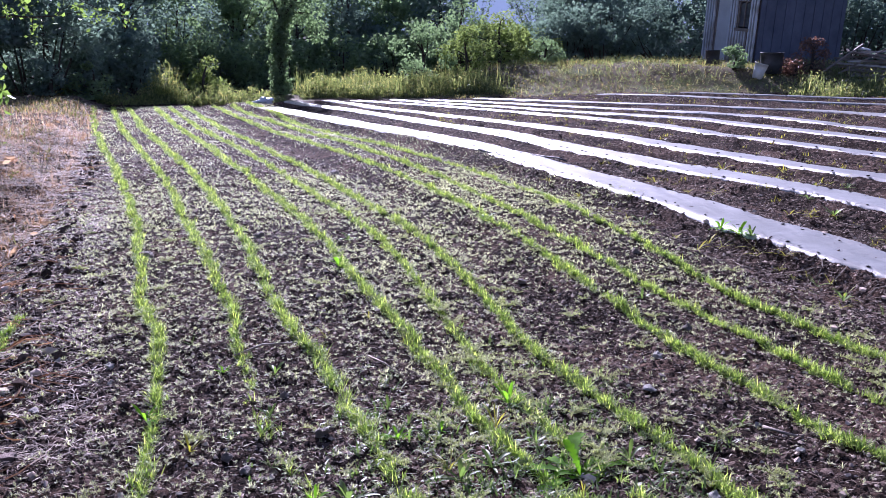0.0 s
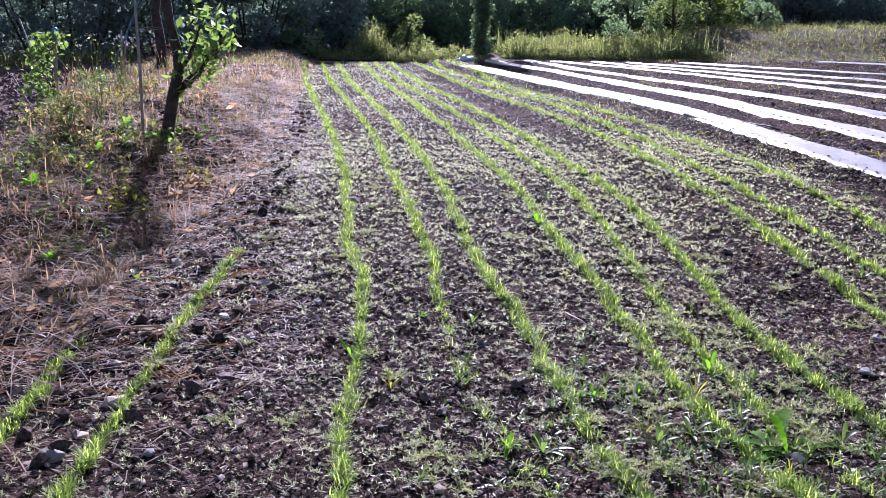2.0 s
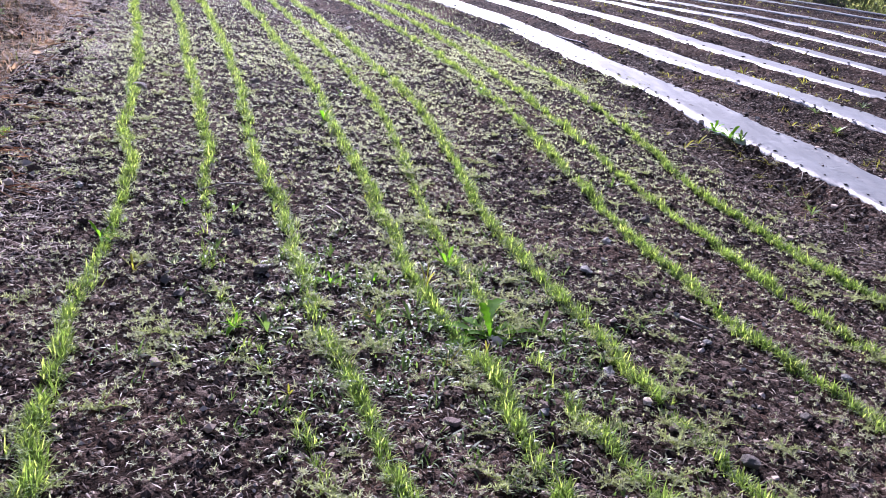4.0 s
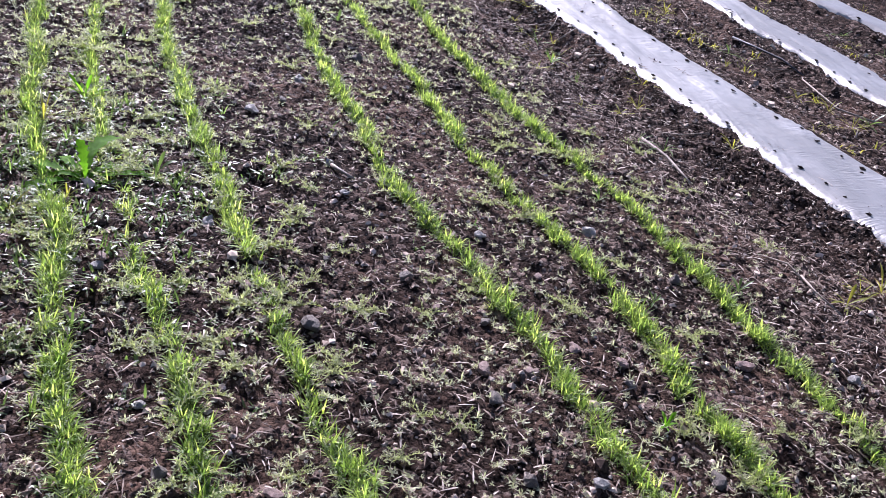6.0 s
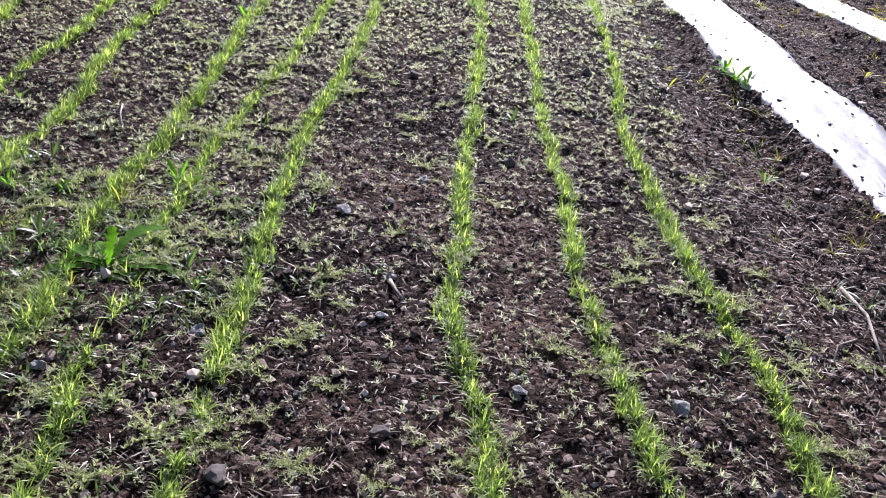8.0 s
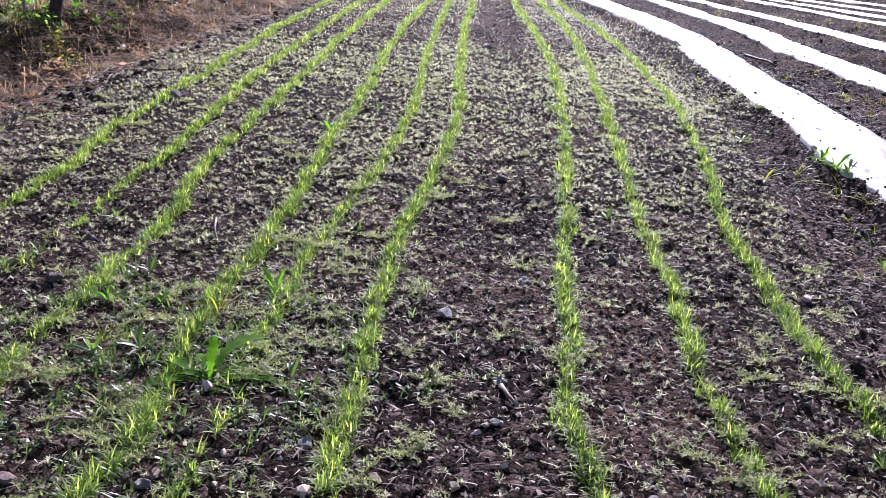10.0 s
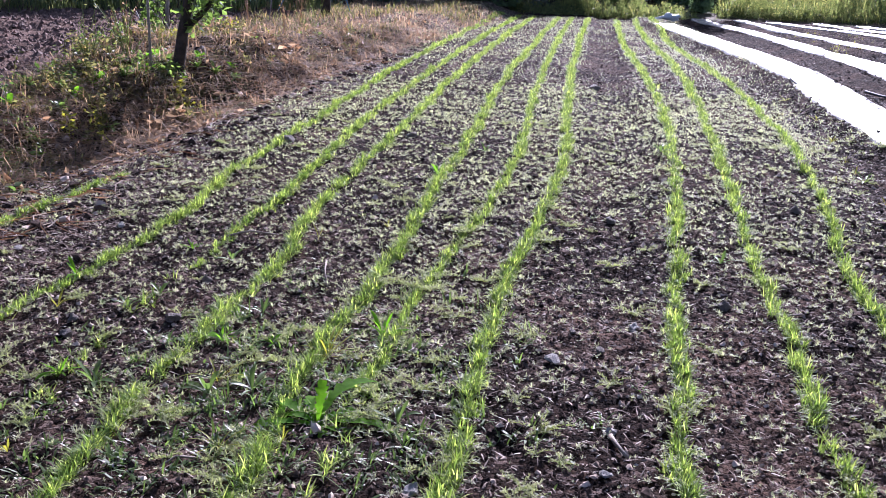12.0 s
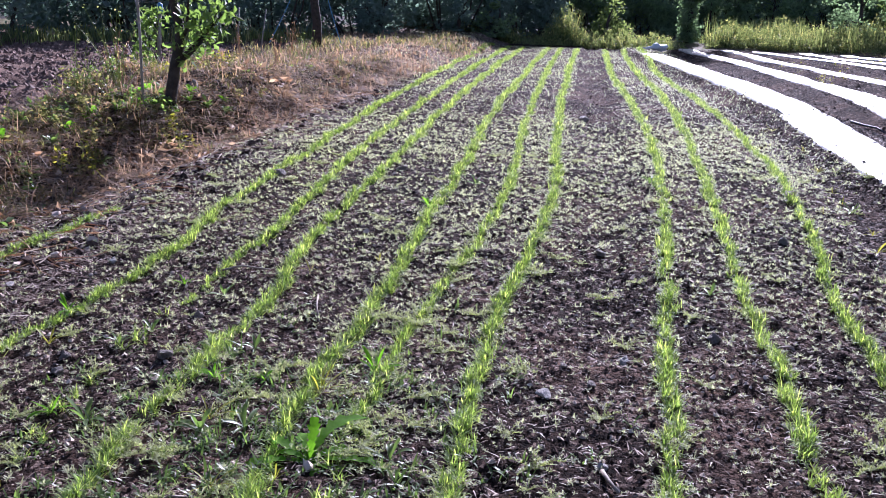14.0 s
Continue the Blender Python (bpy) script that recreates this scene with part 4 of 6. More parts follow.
for i, (x, y, s) in enumerate([(4.02, 5.2, .16), (4.06, 5.12, .13), (5.37, 5.8, .13), (1.47, 3.23, .12), (0.47, 3.21, .08), (0.61, 3.85, .10), (0.56, 2.64, .10), (1.06, 2.66, .12), (1.73, 2.5, .09), (0.94, 3.02, .08), (0.67, 2.65, .12), (1.19, 2.7, .11), (0.39, 3.91, .08), (2.74, 4.32, .10),
                               (1.41, 5.92, .11), (1.22, 5.35, .12), (2.51, 6.22, .12), (1.68, 2.62, .11), (0.06, 3.51, .10), (0.52, 3.37, .09), (3.33, 2.46, .08), (2.83, 1.2, .07), (3.52, 1.8, .08), (3.13, 1.74, .07), (4, 5.38, .14), (5.45, 6.2, .10), (0.98, 3.3, .08), (1.12, 3.05, .07)]):
    star_weed(x, y, s, 50 + i, WEED if i % 3 else BROAD, narrow=0.24)
for i, (x, y, s) in enumerate([(-0.34, 7.2, .14), (4.0, 5.0, .16), (4.05, 4.75, .16), (3.85, 5.3, .13), (3.95, 4.1, .13), (4.21, 3.6, .15), (4.25, 2.85, .13), (4.16, 1.76, .17), (5.4, 3.26, .13), (5.34, 2.81, .14), (3.75, 3.9, .10), (3.95, 4.9, .12), (1.24, 2.35, .12), (5.3, 5.07, .12), (4.03, 4.3, .10), (6.61, 5.8, .14), (6.43, 7.75, .16), (5.08, 6.96, .14), (1.33, 3.02, .17), (1.05, 2.75, .15)]):
    star_weed(x, y, s, 90 + i, YELLOW_GRASS, "grass_weed", "yellow-green grass weed with narrow arching blades", 0.07, 9, (15, 60))


rw = random.Random(17)
for i in range(84):
    y = 1.6 + 7.5 * rw.random() ** 1.2
    x = float(bed_middle((1, 2, 0)[i % 3], y)) - rw.uniform(.42, .80)
    star_weed(x, y, rw.uniform(.07, .15), 1700 + i, rw.choice((YELLOW_GRASS, YELLOW_GRASS, WEED)), "grass_weed", "yellow-green grass weed in the alley between the beds", rw.choice((.07, .09, .16)), 8, (10, 60))
for i in range(34):
    star_weed(rw.uniform(0.2, 1.75), rw.uniform(2.1, 4.4), rw.uniform(.05, .10), 1500 + i, rw.choice((WEED, WEED, YELLOW_GRASS)), "grass_weed", "small green grass weed between the rows", rw.choice((.09, .14, .2)), 7, (20, 75))


def pale_clump_mesh(size, seed):
    rng = np.random.default_rng(seed)
    s = Shape()
    for i in range(10):
        a, L = rng.uniform(0, 6.283), size * rng.uniform(0.4, 1.0)
        t = np.linspace(0.05, 1, 7)
        stem = np.stack([np.cos(a) * L * t, np.sin(a) * L * t, rng.uniform(0.3, 0.75) * L * t * (1.6 - t)], 1)
        p = np.repeat(stem, 4, 0)
        n = len(p)
        blades(s, p, rng.uniform(0, 6.283, n), rng.uniform(0.006, 0.016, n), np.full(n, 0.0036), rng.uniform(0.5, 1.8, n), 0.6)
        tube(s, stem[::2], np.linspace(0.0013, 0.0006, 4), 3)
    return s.mesh("feathery_weed", FEATHER)


FEATHERY = [pale_clump_mesh(0.10, 400 + k_) for k_ in range(6)]


def pale_clump(x, y, size, seed):
    r = random.Random(seed)
    single("feathery_weed", FEATHERY[seed % 6], None, "pale feathery spreading weed on the soil", "weed", "feathery weeds", at=pose(x, y, rest(x, y), 0, 0, r.uniform(0, 360)) @ Matrix.Diagonal((size * 10, size * 10, size * 10, 1)))


# thick growth of low weeds round the rosette
rp = np.random.default_rng(61)
px_, py_ = rp.normal(1.30, .42, 420), rp.normal(2.62, .52, 420)
thick = Shape()
m_ = np.repeat(np.arange(420), 13)
arching(thick, on_land(px_[m_] + rp.normal(0, .016, len(m_)), py_[m_] + rp.normal(0, .016, len(m_)), .003), rp.uniform(0, 6.283, len(m_)), rp.uniform(.02, .075, len(m_)) * rp.uniform(.5, 1.2, 420)[m_], rp.uniform(.003, .009, len(m_)), rp.uniform(.2, 1.4, len(m_)), rp.uniform(.1, 1.6, len(m_)))
single("low_weeds", thick, WEED, "thick low growth of small green weeds between the rows", "weeds", kind="stuff")

rf = random.Random(31)
for i in range(48):
    pale_clump(rf.gauss(1.35, .5), rf.gauss(2.6, .6), rf.uniform(.06, .12), 700 + i)
for i in range(300):
    x, y = rf.uniform(-0.6, 4.0), 0.9 + 6.0 * rf.random() ** 1.2
    if rf.random() < -0.1 + 1.5 * float(fractal(np.array(x * 1.3), np.array(y * 1.3), 3, 120)):
        pale_clump(x, y, rf.uniform(.04, .10), 500 + i)
for i, (x, y, s) in enumerate([(1.52, 1.93, .10), (1.82, 1.83, .12), (3.14, 3.02, .11), (3.79, 2.92, .09), (2.03, 1.55, .08), (2.16, 1.78, .07), (2.19, 1.34, .06), (1.84, 1.18, .07), (3.45, 2.78, .09), (2.19, 2.1, .06), (3.13, 1.96, .07), (1.66, 1.96, .10),
                               (2.83, 1.73, .07), (3.01, 1.04, .09), (2.17, 2.51, .06), (2.81, 2.41, .09), (1.5, 3.7, .14), (3.25, 2.85, .10), (1.53, 1.69, .09), (1.77, 1.55, .08), (1.54, 3.74, .12), (1.57, 4.38, .13), (3.09, 2.91, .11), (2.1, 2.67, .10),
                               (2.36, 3.71, .09), (1.95, 4.39, .14), (1.33, 3.69, .1), (0.9, 2.5, .1), (1.3, 2.2, .1), (0.35, 2.6, .12), (3, 1.5, .08), (2.95, 2.55, .09), (1.7, 2.85, .09)]):
    pale_clump(x, y, s, 400 + i)


# ---- left bank: straw, grass, stakes ----
def bank_places(rng, n, y0=3.0, y1=21.0):
    y = rng.uniform(y0, y1, n)
    x = rng.uniform(-1, 0, n) * (1.9 + 0.13 * np.maximum(y - 6, 0)) - 0.55 - 0.45 * (1 - step(4.5, 7.5, y))
    return x, y


green = Shape()
x, y = bank_places(R, 24000, 3.6, 15)
heap = fractal(x * 2.6, y * 2.6, 3, 144)
straw = blades(Shape(), on_land(x, y, -0.06 * np.maximum(heap - 0.5, 0) * R.uniform(0, 2, len(x))), R.uniform(0, 6.283, len(x)), R.uniform(0.015, 0.05, len(x)) * (0.6 + heap), R.uniform(0.003, 0.010, len(x)), R.uniform(1.2, 5.0, len(x)), 1.0)
x, y = bank_places(R, 5000, 3.5, 15)
leaflets(straw, on_land(x, y, -0.02), R.uniform(0.03, 0.09, len(x)), R, 0.5, 0.45)
x, y = bank_places(R, 1600, 4, 15)
blades(straw, on_land(x, y, 0.004), R.uniform(0, 6.283, len(x)), R.uniform(0.06, 0.22, len(x)), R.uniform(0.003, 0.006, len(x)), R.uniform(0.1, 0.8, len(x)), 0.7)
x, y = bank_places(R, 7000, 12, 21)
blades(straw, on_land(x, y, 0.004), R.uniform(0, 6.283, len(x)), R.uniform(0.05, 0.16, len(x)), R.uniform(0.008, 0.018, len(x)), R.uniform(0.4, 2.4, len(x)), 1.0)
x, y = strewn(R, 2200, -1.7, -0.5, 2.6, 7.0)
blades(straw, on_land(x, y, -0.003), R.uniform(0, 6.283, len(x)), R.uniform(0.01, 0.03, len(x)), R.uniform(0.003, 0.006, len(x)), R.uniform(2.0, 6.0, len(x)), 1.0)
for hx_, hy_, hr in ((-1.05, 8.7, .45), (-1.3, 11.0, .5), (-1.9, 9.3, .4), (-2.3, 7.9, .4), (-1.0, 6.5, .3)):
    n_ = 260
    a_, r_ = R.uniform(0, 6.283, n_), hr * np.sqrt(R.uniform(0, 1, n_))
    hx2, hy2 = hx_ + r_ * np.cos(a_), hy_ + r_ * np.sin(a_)
    c_ = on_land(hx2, hy2)
    c_[:, 2] += (1 - (r_ / hr) ** 2) * 0.12 * R.uniform(0, 1, n_)
    leaflets(straw, c_, R.uniform(0.04, 0.10, n_), R, 0.5, 0.5)
x, y = bank_places(R, 4200, 3.2, 13)
tuft = fractal(x * 3.4, y * 3.4, 2, 150)
x, y = x[tuft > 0.45], y[tuft > 0.45]
blades(straw, on_land(x, y, -0.03), R.uniform(0, 6.283, len(x)), R.uniform(0.08, 0.22, len(x)), R.uniform(0.004, 0.008, len(x)), R.uniform(1.0, 3.4, len(x)), 1.0)
x, y = strewn(R, 3000, -1.0, -0.12, 6.5, 14.0)
x = x - 0.07 * np.maximum(y - 6.0, 0)
blades(straw, on_land(x, y, -0.012), R.uniform(0, 6.283, len(x)), R.uniform(0.015, 0.045, len(x)), R.uniform(0.004, 0.010, len(x)), R.uniform(1.6, 5.0, len(x)), 1.0)
for i in range(330):
    # tussocks: blades arching outwards from one root
    ty = R.uniform(4.2, 13.5)
    tx = -R.uniform(0.0, 1.0) * (1.35 + 0.13 * max(ty - 6, 0)) - 0.62 - 0.45 * (1 - float(step(4.5, 7.5, ty)))
    m_ = 70
    a_ = R.uniform(0, 6.283, m_)
    r_ = R.uniform(0, .06, m_)
    c_ = on_land(tx + r_ * np.cos(a_), ty + r_ * np.sin(a_), 0.01)
    blades(straw if i % 4 else green, c_, a_ + R.normal(0, .5, m_), R.uniform(.06, .15, m_) * R.uniform(.7, 1.3), R.uniform(.004, .008, m_), R.uniform(.9, 3.2, m_), 1.1)
single("bank_tussocks", green, BANK_GRASS, "yellow-green tussocks of grass on the straw-covered bank", "grass", kind="stuff")
# tangled dead stems lying over the foot of the bank
n_ = 1500
x, y = strewn(R, n_, -2.3, -0.35, 3.0, 11.0, 1.0)
for a_, b_, c_ in zip(x, y, R.uniform(0, 6.283, n_)):
    t_ = np.linspace(0, 1, 5)
    L_, turn_ = R.uniform(.06, .30), c_ + R.normal(0, .9) * t_
    sx_, sy_ = a_ + L_ * t_ * np.cos(turn_), b_ + L_ * t_ * np.sin(turn_)
    tube(straw, np.stack([sx_, sy_, land(sx_, sy_) + .012 + .03 * R.uniform(0, 1) * np.sin(t_ * 3.1)], 1), [.0035, .0035, .003, .0025, .0015], 3)
single("dry_straw", straw, STRAW, "matted dry straw and dead grass on the bank", "straw", kind="stuff")


def grass_patch(name, cx, cy, rx, ry, n, h0, h1, width, mat, seed, label, lean=(0.1, 0.8)):
    rng = np.random.default_rng(seed)
    a, r = rng.uniform(0, 6.283, n), np.sqrt(rng.uniform(0, 1, n))
    x, y = cx + rx * r * np.cos(a), cy + ry * r * np.sin(a)
    keep = rng.uniform(0, 1, n) < 0.25 + 1.2 * fractal(x * 3, y * 3, 2, seed)
    x, y = x[keep], y[keep]
    n = len(x)
    h = rng.uniform(h0, h1, n)
    s = blades(Shape(), on_land(x, y, 0.01), rng.uniform(0, 6.283, n), h, width * rng.uniform(0.7, 1.4, n), rng.uniform(*lean, n), 0.8)
    return single(name, s, mat, label, "grass", "grass tufts", "stuff")


for i, (x, y, rx, ry, n, h0, h1, m) in enumerate([
        (-1.85, 6.3, .35, .8, 1500, .04, .16, BANK_GRASS), (-1.45, 5.1, .30, .35, 700, .04, .13, BANK_GRASS), (-1.35, 6.9, .25, .35, 500, .05, .16, BANK_GRASS), (-2.2, 8.6, .5, 1.0, 1300, .05, .2, BANK_GRASS),
        (-1.7, 9.8, .6, 1.2, 900, .05, .18, BANK_GRASS), (-2.6, 12.5, .9, 1.6, 1300, .06, .25, BANK_GRASS), (-1.3, 12.5, .4, 1.6, 700, .05, .2, BANK_GRASS), (-3.2, 16.0, 1.2, 2.0, 1800, .08, .3, BANK_GRASS),
        (-1.3, 4.3, .35, .5, 400, .03, .10, BANK_GRASS), (-2.3, 5.0, .5, .8, 900, .04, .16, BANK_GRASS), (-1.15, 8.2, .25, .6, 350, .03, .12, BANK_GRASS), (-1.6, 18.5, .9, 2.0, 1300, .08, .28, BANK_GRASS)]):
    grass_patch("bank_grass", x, y, rx, ry, int(n * 1.5), h0 * .6, h1 * .8, .0030 + .0004 * y, m, 500 + i, "rough green and yellow grass on the bank", (.4, 1.8))
for i, (x, y, sz) in enumerate([(-1.22, 6.95, .20), (-1.12, 7.1, .16), (-1.38, 7.0, .18), (-1.5, 6.7, .20), (-1.62, 6.4, .22), (-1.75, 6.1, .22), (-1.85, 5.8, .20), (-1.7, 5.5, .18), (-1.95, 5.3, .20), (-1.55, 5.0, .17), (-1.62, 4.75, .15), (-1.45, 4.85, .14), (-2.1, 5.7, .22), (-2.0, 6.3, .24), (-1.75, 5.75, .2), (-1.65, 5.9, .2), (-1.85, 6.5, .22), (-1.7, 6.75, .2), (-1.9, 6.05, .2), (-1.5, 4.6, .16), (-1.6, 4.4, .16), (-2.2, 7.0, .22), (-1.32, 6.85, .16), (-1.2, 7.2, .14), (-1.6, 6.2, .2), (-1.8, 6.3, .2), (-1.55, 6.45, .2), (-1.95, 6.7, .2), (-1.45, 6.55, .18), (-1.75, 6.95, .2), (-1.85, 7.15, .2), (-1.6, 6.95, .18), (-1.35, 6.6, .16), (-2.05, 6.9, .2)]):
    star_weed(x + .1, y + .45, sz * .62, 880 + i, (WEED, LEAF_NEAR, BROAD)[i % 3], "bank_weed", "leafy weed growing near the young tree", 0.5, 16, (5, 75))
for i in range(30):
    r = random.Random(900 + i)
    y = r.uniform(4.6, 13)
    star_weed(r.uniform(-2.4, -1.0) - 0.05 * max(y - 7, 0), y, r.uniform(.07, .14), 910 + i, r.choice((WEED, LEAF_NEAR, TALL_GRASS)), "bank_weed", "leafy weed growing on the straw-covered bank", 0.45, 8, (5, 50))


def limb_path(start, way, length, rng, n=6, bend=0.25, lift=0.1):
    p, d = np.array(start, float), np.array(way, float)
    d /= np.linalg.norm(d)
    pts = [p.copy()]
    for i in range(n):
        d = d + rng.normal(0, bend, 3) + [0, 0, lift]
        d /= np.linalg.norm(d)
        p = p + d * length / n
        pts.append(p.copy())
    return np.array(pts)


def fruit_tree(x, y, trunk, limbs, seed, leaf, per, label, radius=0.055, lift=0.08):
    """A trunk along the given points, limbs as (height index, way, length), leaves along the limbs and their twigs."""
    rng = np.random.default_rng(seed)
    ob = empty("fruit_tree", pose(x, y, rest(x, y) - 0.03), label, "tree", "fruit trees")
    trunk = np.array(trunk, float)
    t = Shape()
    tube(t, trunk, np.linspace(radius * 1.15, radius * 0.55, len(trunk)), 10)
    part("trunk", t, BARK, ob, smooth=True)
    centres = []
    for at, way, length in limbs:
        p = limb_path(trunk[at], way, length, rng, 7, 0.16, lift)
        part("limb", tube(Shape(), p, np.linspace(radius * 0.42, 0.005, len(p)), 6), BARK, ob, smooth=True)
        for q in p[1:]:
            centres.append(q)
        for j in range(2, len(p)):
            tw = limb_path(p[j], rng.normal(size=3) + [0, 0, 0.6], length * 0.22, rng, 4, 0.25, 0.0)
            part("twig", tube(Shape(), tw, np.linspace(0.006, 0.002, len(tw)), 4), BARK, ob)
            centres.extend(tw[1:])
    c = np.repeat(np.array(centres), per, 0)
    c = c + rng.normal(0, leaf * 0.75, c.shape)
    part("foliage", leaflets(Shape(), c, rng.uniform(0.6, 1.2, len(c)) * leaf, rng, 0.9, 0.6), LEAF_NEAR, ob, "fresh green pointed leaves")
    return ob


fruit_tree(-1.27, 7.08, [(-.03, 0, 0), (.005, 0, .17), (.05, 0, .38), (.105, 0, .58), (.10, 0, .72), (.055, 0, .92), (.025, 0.02, 1.25), (.02, 0.02, 1.6), (.05, 0, 2.1)],
           [(2, (.95, -.10, .45), .62), (2, (.70, .10, .70), .50), (3, (.85, 0, .80), .55), (6, (.9, .1, .30), .8), (7, (.3, .9, .4), .5), (7, (1, -.3, .25), .9)], 11, 0.080, 3,
           "young fruit tree with a crooked dark trunk on the bank", 0.044, 0.07)
fruit_tree(-2.86, 15.4, [(0, 0, 0), (.02, 0, .5), (-.04, 0, 1.0), (.03, 0, 1.5), (.06, 0, 2.0), (.02, 0, 2.6)],
           [(3, (1, -.3, .15), 2.2), (3, (-1, .1, .3), 1.8), (3, (.4, .9, .3), 1.8), (4, (.9, -.1, .15), 2.8), (4, (.7, -.7, .2), 2.2), (5, (-.5, -.6, .4), 1.8), (5, (.6, .5, .5), 2.0), (4, (-.9, -.5, .3), 1.9)], 12, 0.085, 6,
           "older fruit tree with spreading low branches, tied with cords", 0.075, 0.0)

def stalk_bush(x, y, h, spread, n, seed, mat, label):
    """Bare thin stalks rising from one root, with a few withered leaves."""
    rng = np.random.default_rng(seed)
    ob = empty("dry_stalks", pose(x, y, rest(x, y) - 0.02), label, "stalks", "dry stalks")
    ends = []
    for i in range(n):
        p = limb_path((0, 0, 0), (rng.normal(0, spread), rng.normal(0, spread), 1), h * rng.uniform(.5, 1.0), rng, 5, .10, .05)
        part("stalk", tube(Shape(), p, np.linspace(.004, .0015, len(p)), 4), mat, ob)
        ends.append(p[2:])
    c = np.repeat(np.concatenate(ends), 2, 0)
    tagged(part("withered_leaves", leaflets(Shape(), c + rng.normal(0, .015, c.shape), rng.uniform(.015, .04, len(c)), rng, .8, .4), mat, ob), kind="stuff")


for i, (x, y, h, sp, n, m) in enumerate([(-1.78, 7.2, .75, .22, 12, TALL_GRASS), (-1.95, 6.9, .6, .25, 10, TALL_GRASS), (-.78, 9.18, .34, .45, 9, TWIG), (-1.35, 9.6, .45, .3, 9, STRAW), (-2.1, 9.4, .6, .25, 10, TALL_GRASS), (-2.5, 11.4, .6, .3, 9, STRAW), (-2.3, 12.6, .8, .2, 8, STRAW), (-1.6, 11.2, .5, .35, 9, TALL_GRASS), (-2.2, 7.9, .5, .3, 8, STRAW)]):
    stalk_bush(x, y, h, sp, n, 970 + i, m, "thin dry stalks standing up from the bank")

def herb_clump(x, y, h, spread, n, seed, mat, leaf, label):
    """Leafy herbs: upright stems from one root, each with leaves all the way up."""
    rng = np.random.default_rng(seed)
    ob = empty("herb_clump", pose(x, y, rest(x, y) - 0.02), label, "weed", "leafy herbs")
    ends = []
    for i in range(n):
        p = limb_path((rng.normal(0, spread * .3), rng.normal(0, spread * .3), 0), (rng.normal(0, spread), rng.normal(0, spread), .6), h * rng.uniform(.5, 1.1), rng, 5, .14, .06)
        part("stem", tube(Shape(), p, np.linspace(.004, .0015, len(p)), 4), mat, ob)
        ends.append(p[1:])
    c = np.repeat(np.concatenate(ends), 4, 0)
    tagged(part("leaves", leaflets(Shape(), c + rng.normal(0, leaf * .55, c.shape), leaf * rng.uniform(.6, 1.2, len(c)), rng, .6, .55), mat, ob), kind="stuff")


for i, (x, y, h, n, m) in enumerate([
        (-1.18, 6.95, .22, 7, YELLOW_GRASS), (-1.38, 6.98, .22, 7, LEAF_NEAR), (-1.52, 6.95, .30, 8, LEAF_NEAR), (-1.66, 6.98, .30, 9, WEED), (-1.72, 6.7, .28, 9, BANK_GRASS), (-1.60, 6.6, .24, 8, BANK_GRASS),
        (-1.84, 6.45, .28, 9, WEED), (-1.92, 6.2, .26, 9, BANK_GRASS), (-1.75, 6.25, .22, 8, BANK_GRASS), (-1.98, 5.95, .24, 8, WEED), (-1.86, 5.75, .20, 7, BANK_GRASS), (-1.58, 5.42, .16, 7, LEAF_NEAR),
        (-1.70, 5.35, .15, 7, LEAF_NEAR), (-1.48, 5.3, .13, 6, WEED), (-2.1, 6.6, .28, 8, WEED), (-1.95, 6.95, .32, 8, BANK_GRASS), (-2.1, 7.4, .45, 9, BANK_GRASS), (-1.25, 9.0, .12, 6, YELLOW_GRASS),
        (-2.35, 9.6, .4, 9, WEED), (-2.6, 10.3, .45, 9, LEAF_NEAR), (-1.0, 10.6, .2, 7, BANK_GRASS), (-1.6, 8.3, .2, 7, BANK_GRASS), (-1.1, 7.9, .16, 6, BANK_GRASS), (-2.2, 5.4, .22, 7, WEED)]):
    herb_clump(x, y, h * .62, .30, max(4, n - 3), 1900 + i, m, .026 + .05 * h, "clump of leafy green herbs growing on the bank")

rh = random.Random(83)
for i in range(22):
    t_ = rh.random()
    x, y = (-1.36 - .14 * t_ + rh.gauss(0, .14), 6.85 - 1.9 * t_) if i < 6 else (rh.uniform(-2.4, -1.5), rh.uniform(5.8, 10.0))
    herb_clump(x, y, rh.uniform(.12, .24), rh.uniform(.22, .36), 6, 2000 + i, rh.choice((LEAF_NEAR, BANK_GRASS, BANK_GRASS, YELLOW_GRASS)), rh.uniform(.028, .045), "clump of leafy green herbs growing on the bank")

# stake beside the young tree, and a vine-grown post with a blue cap
stake = empty("stake", pose(-1.42, 6.9, rest(-1.42, 6.9) - 0.05), "thin grey stake standing beside the young tree", "stake")
part("pole", tube(Shape(), [(0, 0, 0), (.01, 0, .6), (.005, 0, 1.25), (-.01, 0, 2.3)], [.011, .011, .010, .009], 7), CANE, stake, smooth=True)
part("tie", tube(Shape(), [(0, 0, .86), (.10, .02, .88), (.20, .03, .87), (.10, -.03, .86), (0, 0, .86)], [.0022] * 5, 5), CANE, stake, "cord tied to the trunk")
post_h = 1.02 - rest(-2.98, 10.1)
post = empty("vine_post", pose(-2.98, 10.1, rest(-2.98, 10.1) - 0.05), "low post overgrown with vines, with a blue cap", "post")
part("pole", tube(Shape(), [(0, 0, 0), (.03, 0, post_h * .6), (.06, 0, post_h)], [.024, .022, .02], 8), CANE, post, smooth=True)
part("cap", tube(Shape(), [(.06, 0, post_h), (.062, 0, post_h + .02), (.064, 0, post_h + .10), (.064, 0, post_h + .115)], [.022, .036, .032, .012], 10), BLUE, post, "blue plastic cap", smooth=True)
rv = np.random.default_rng(77)
vt = rv.uniform(0, 1, 520)
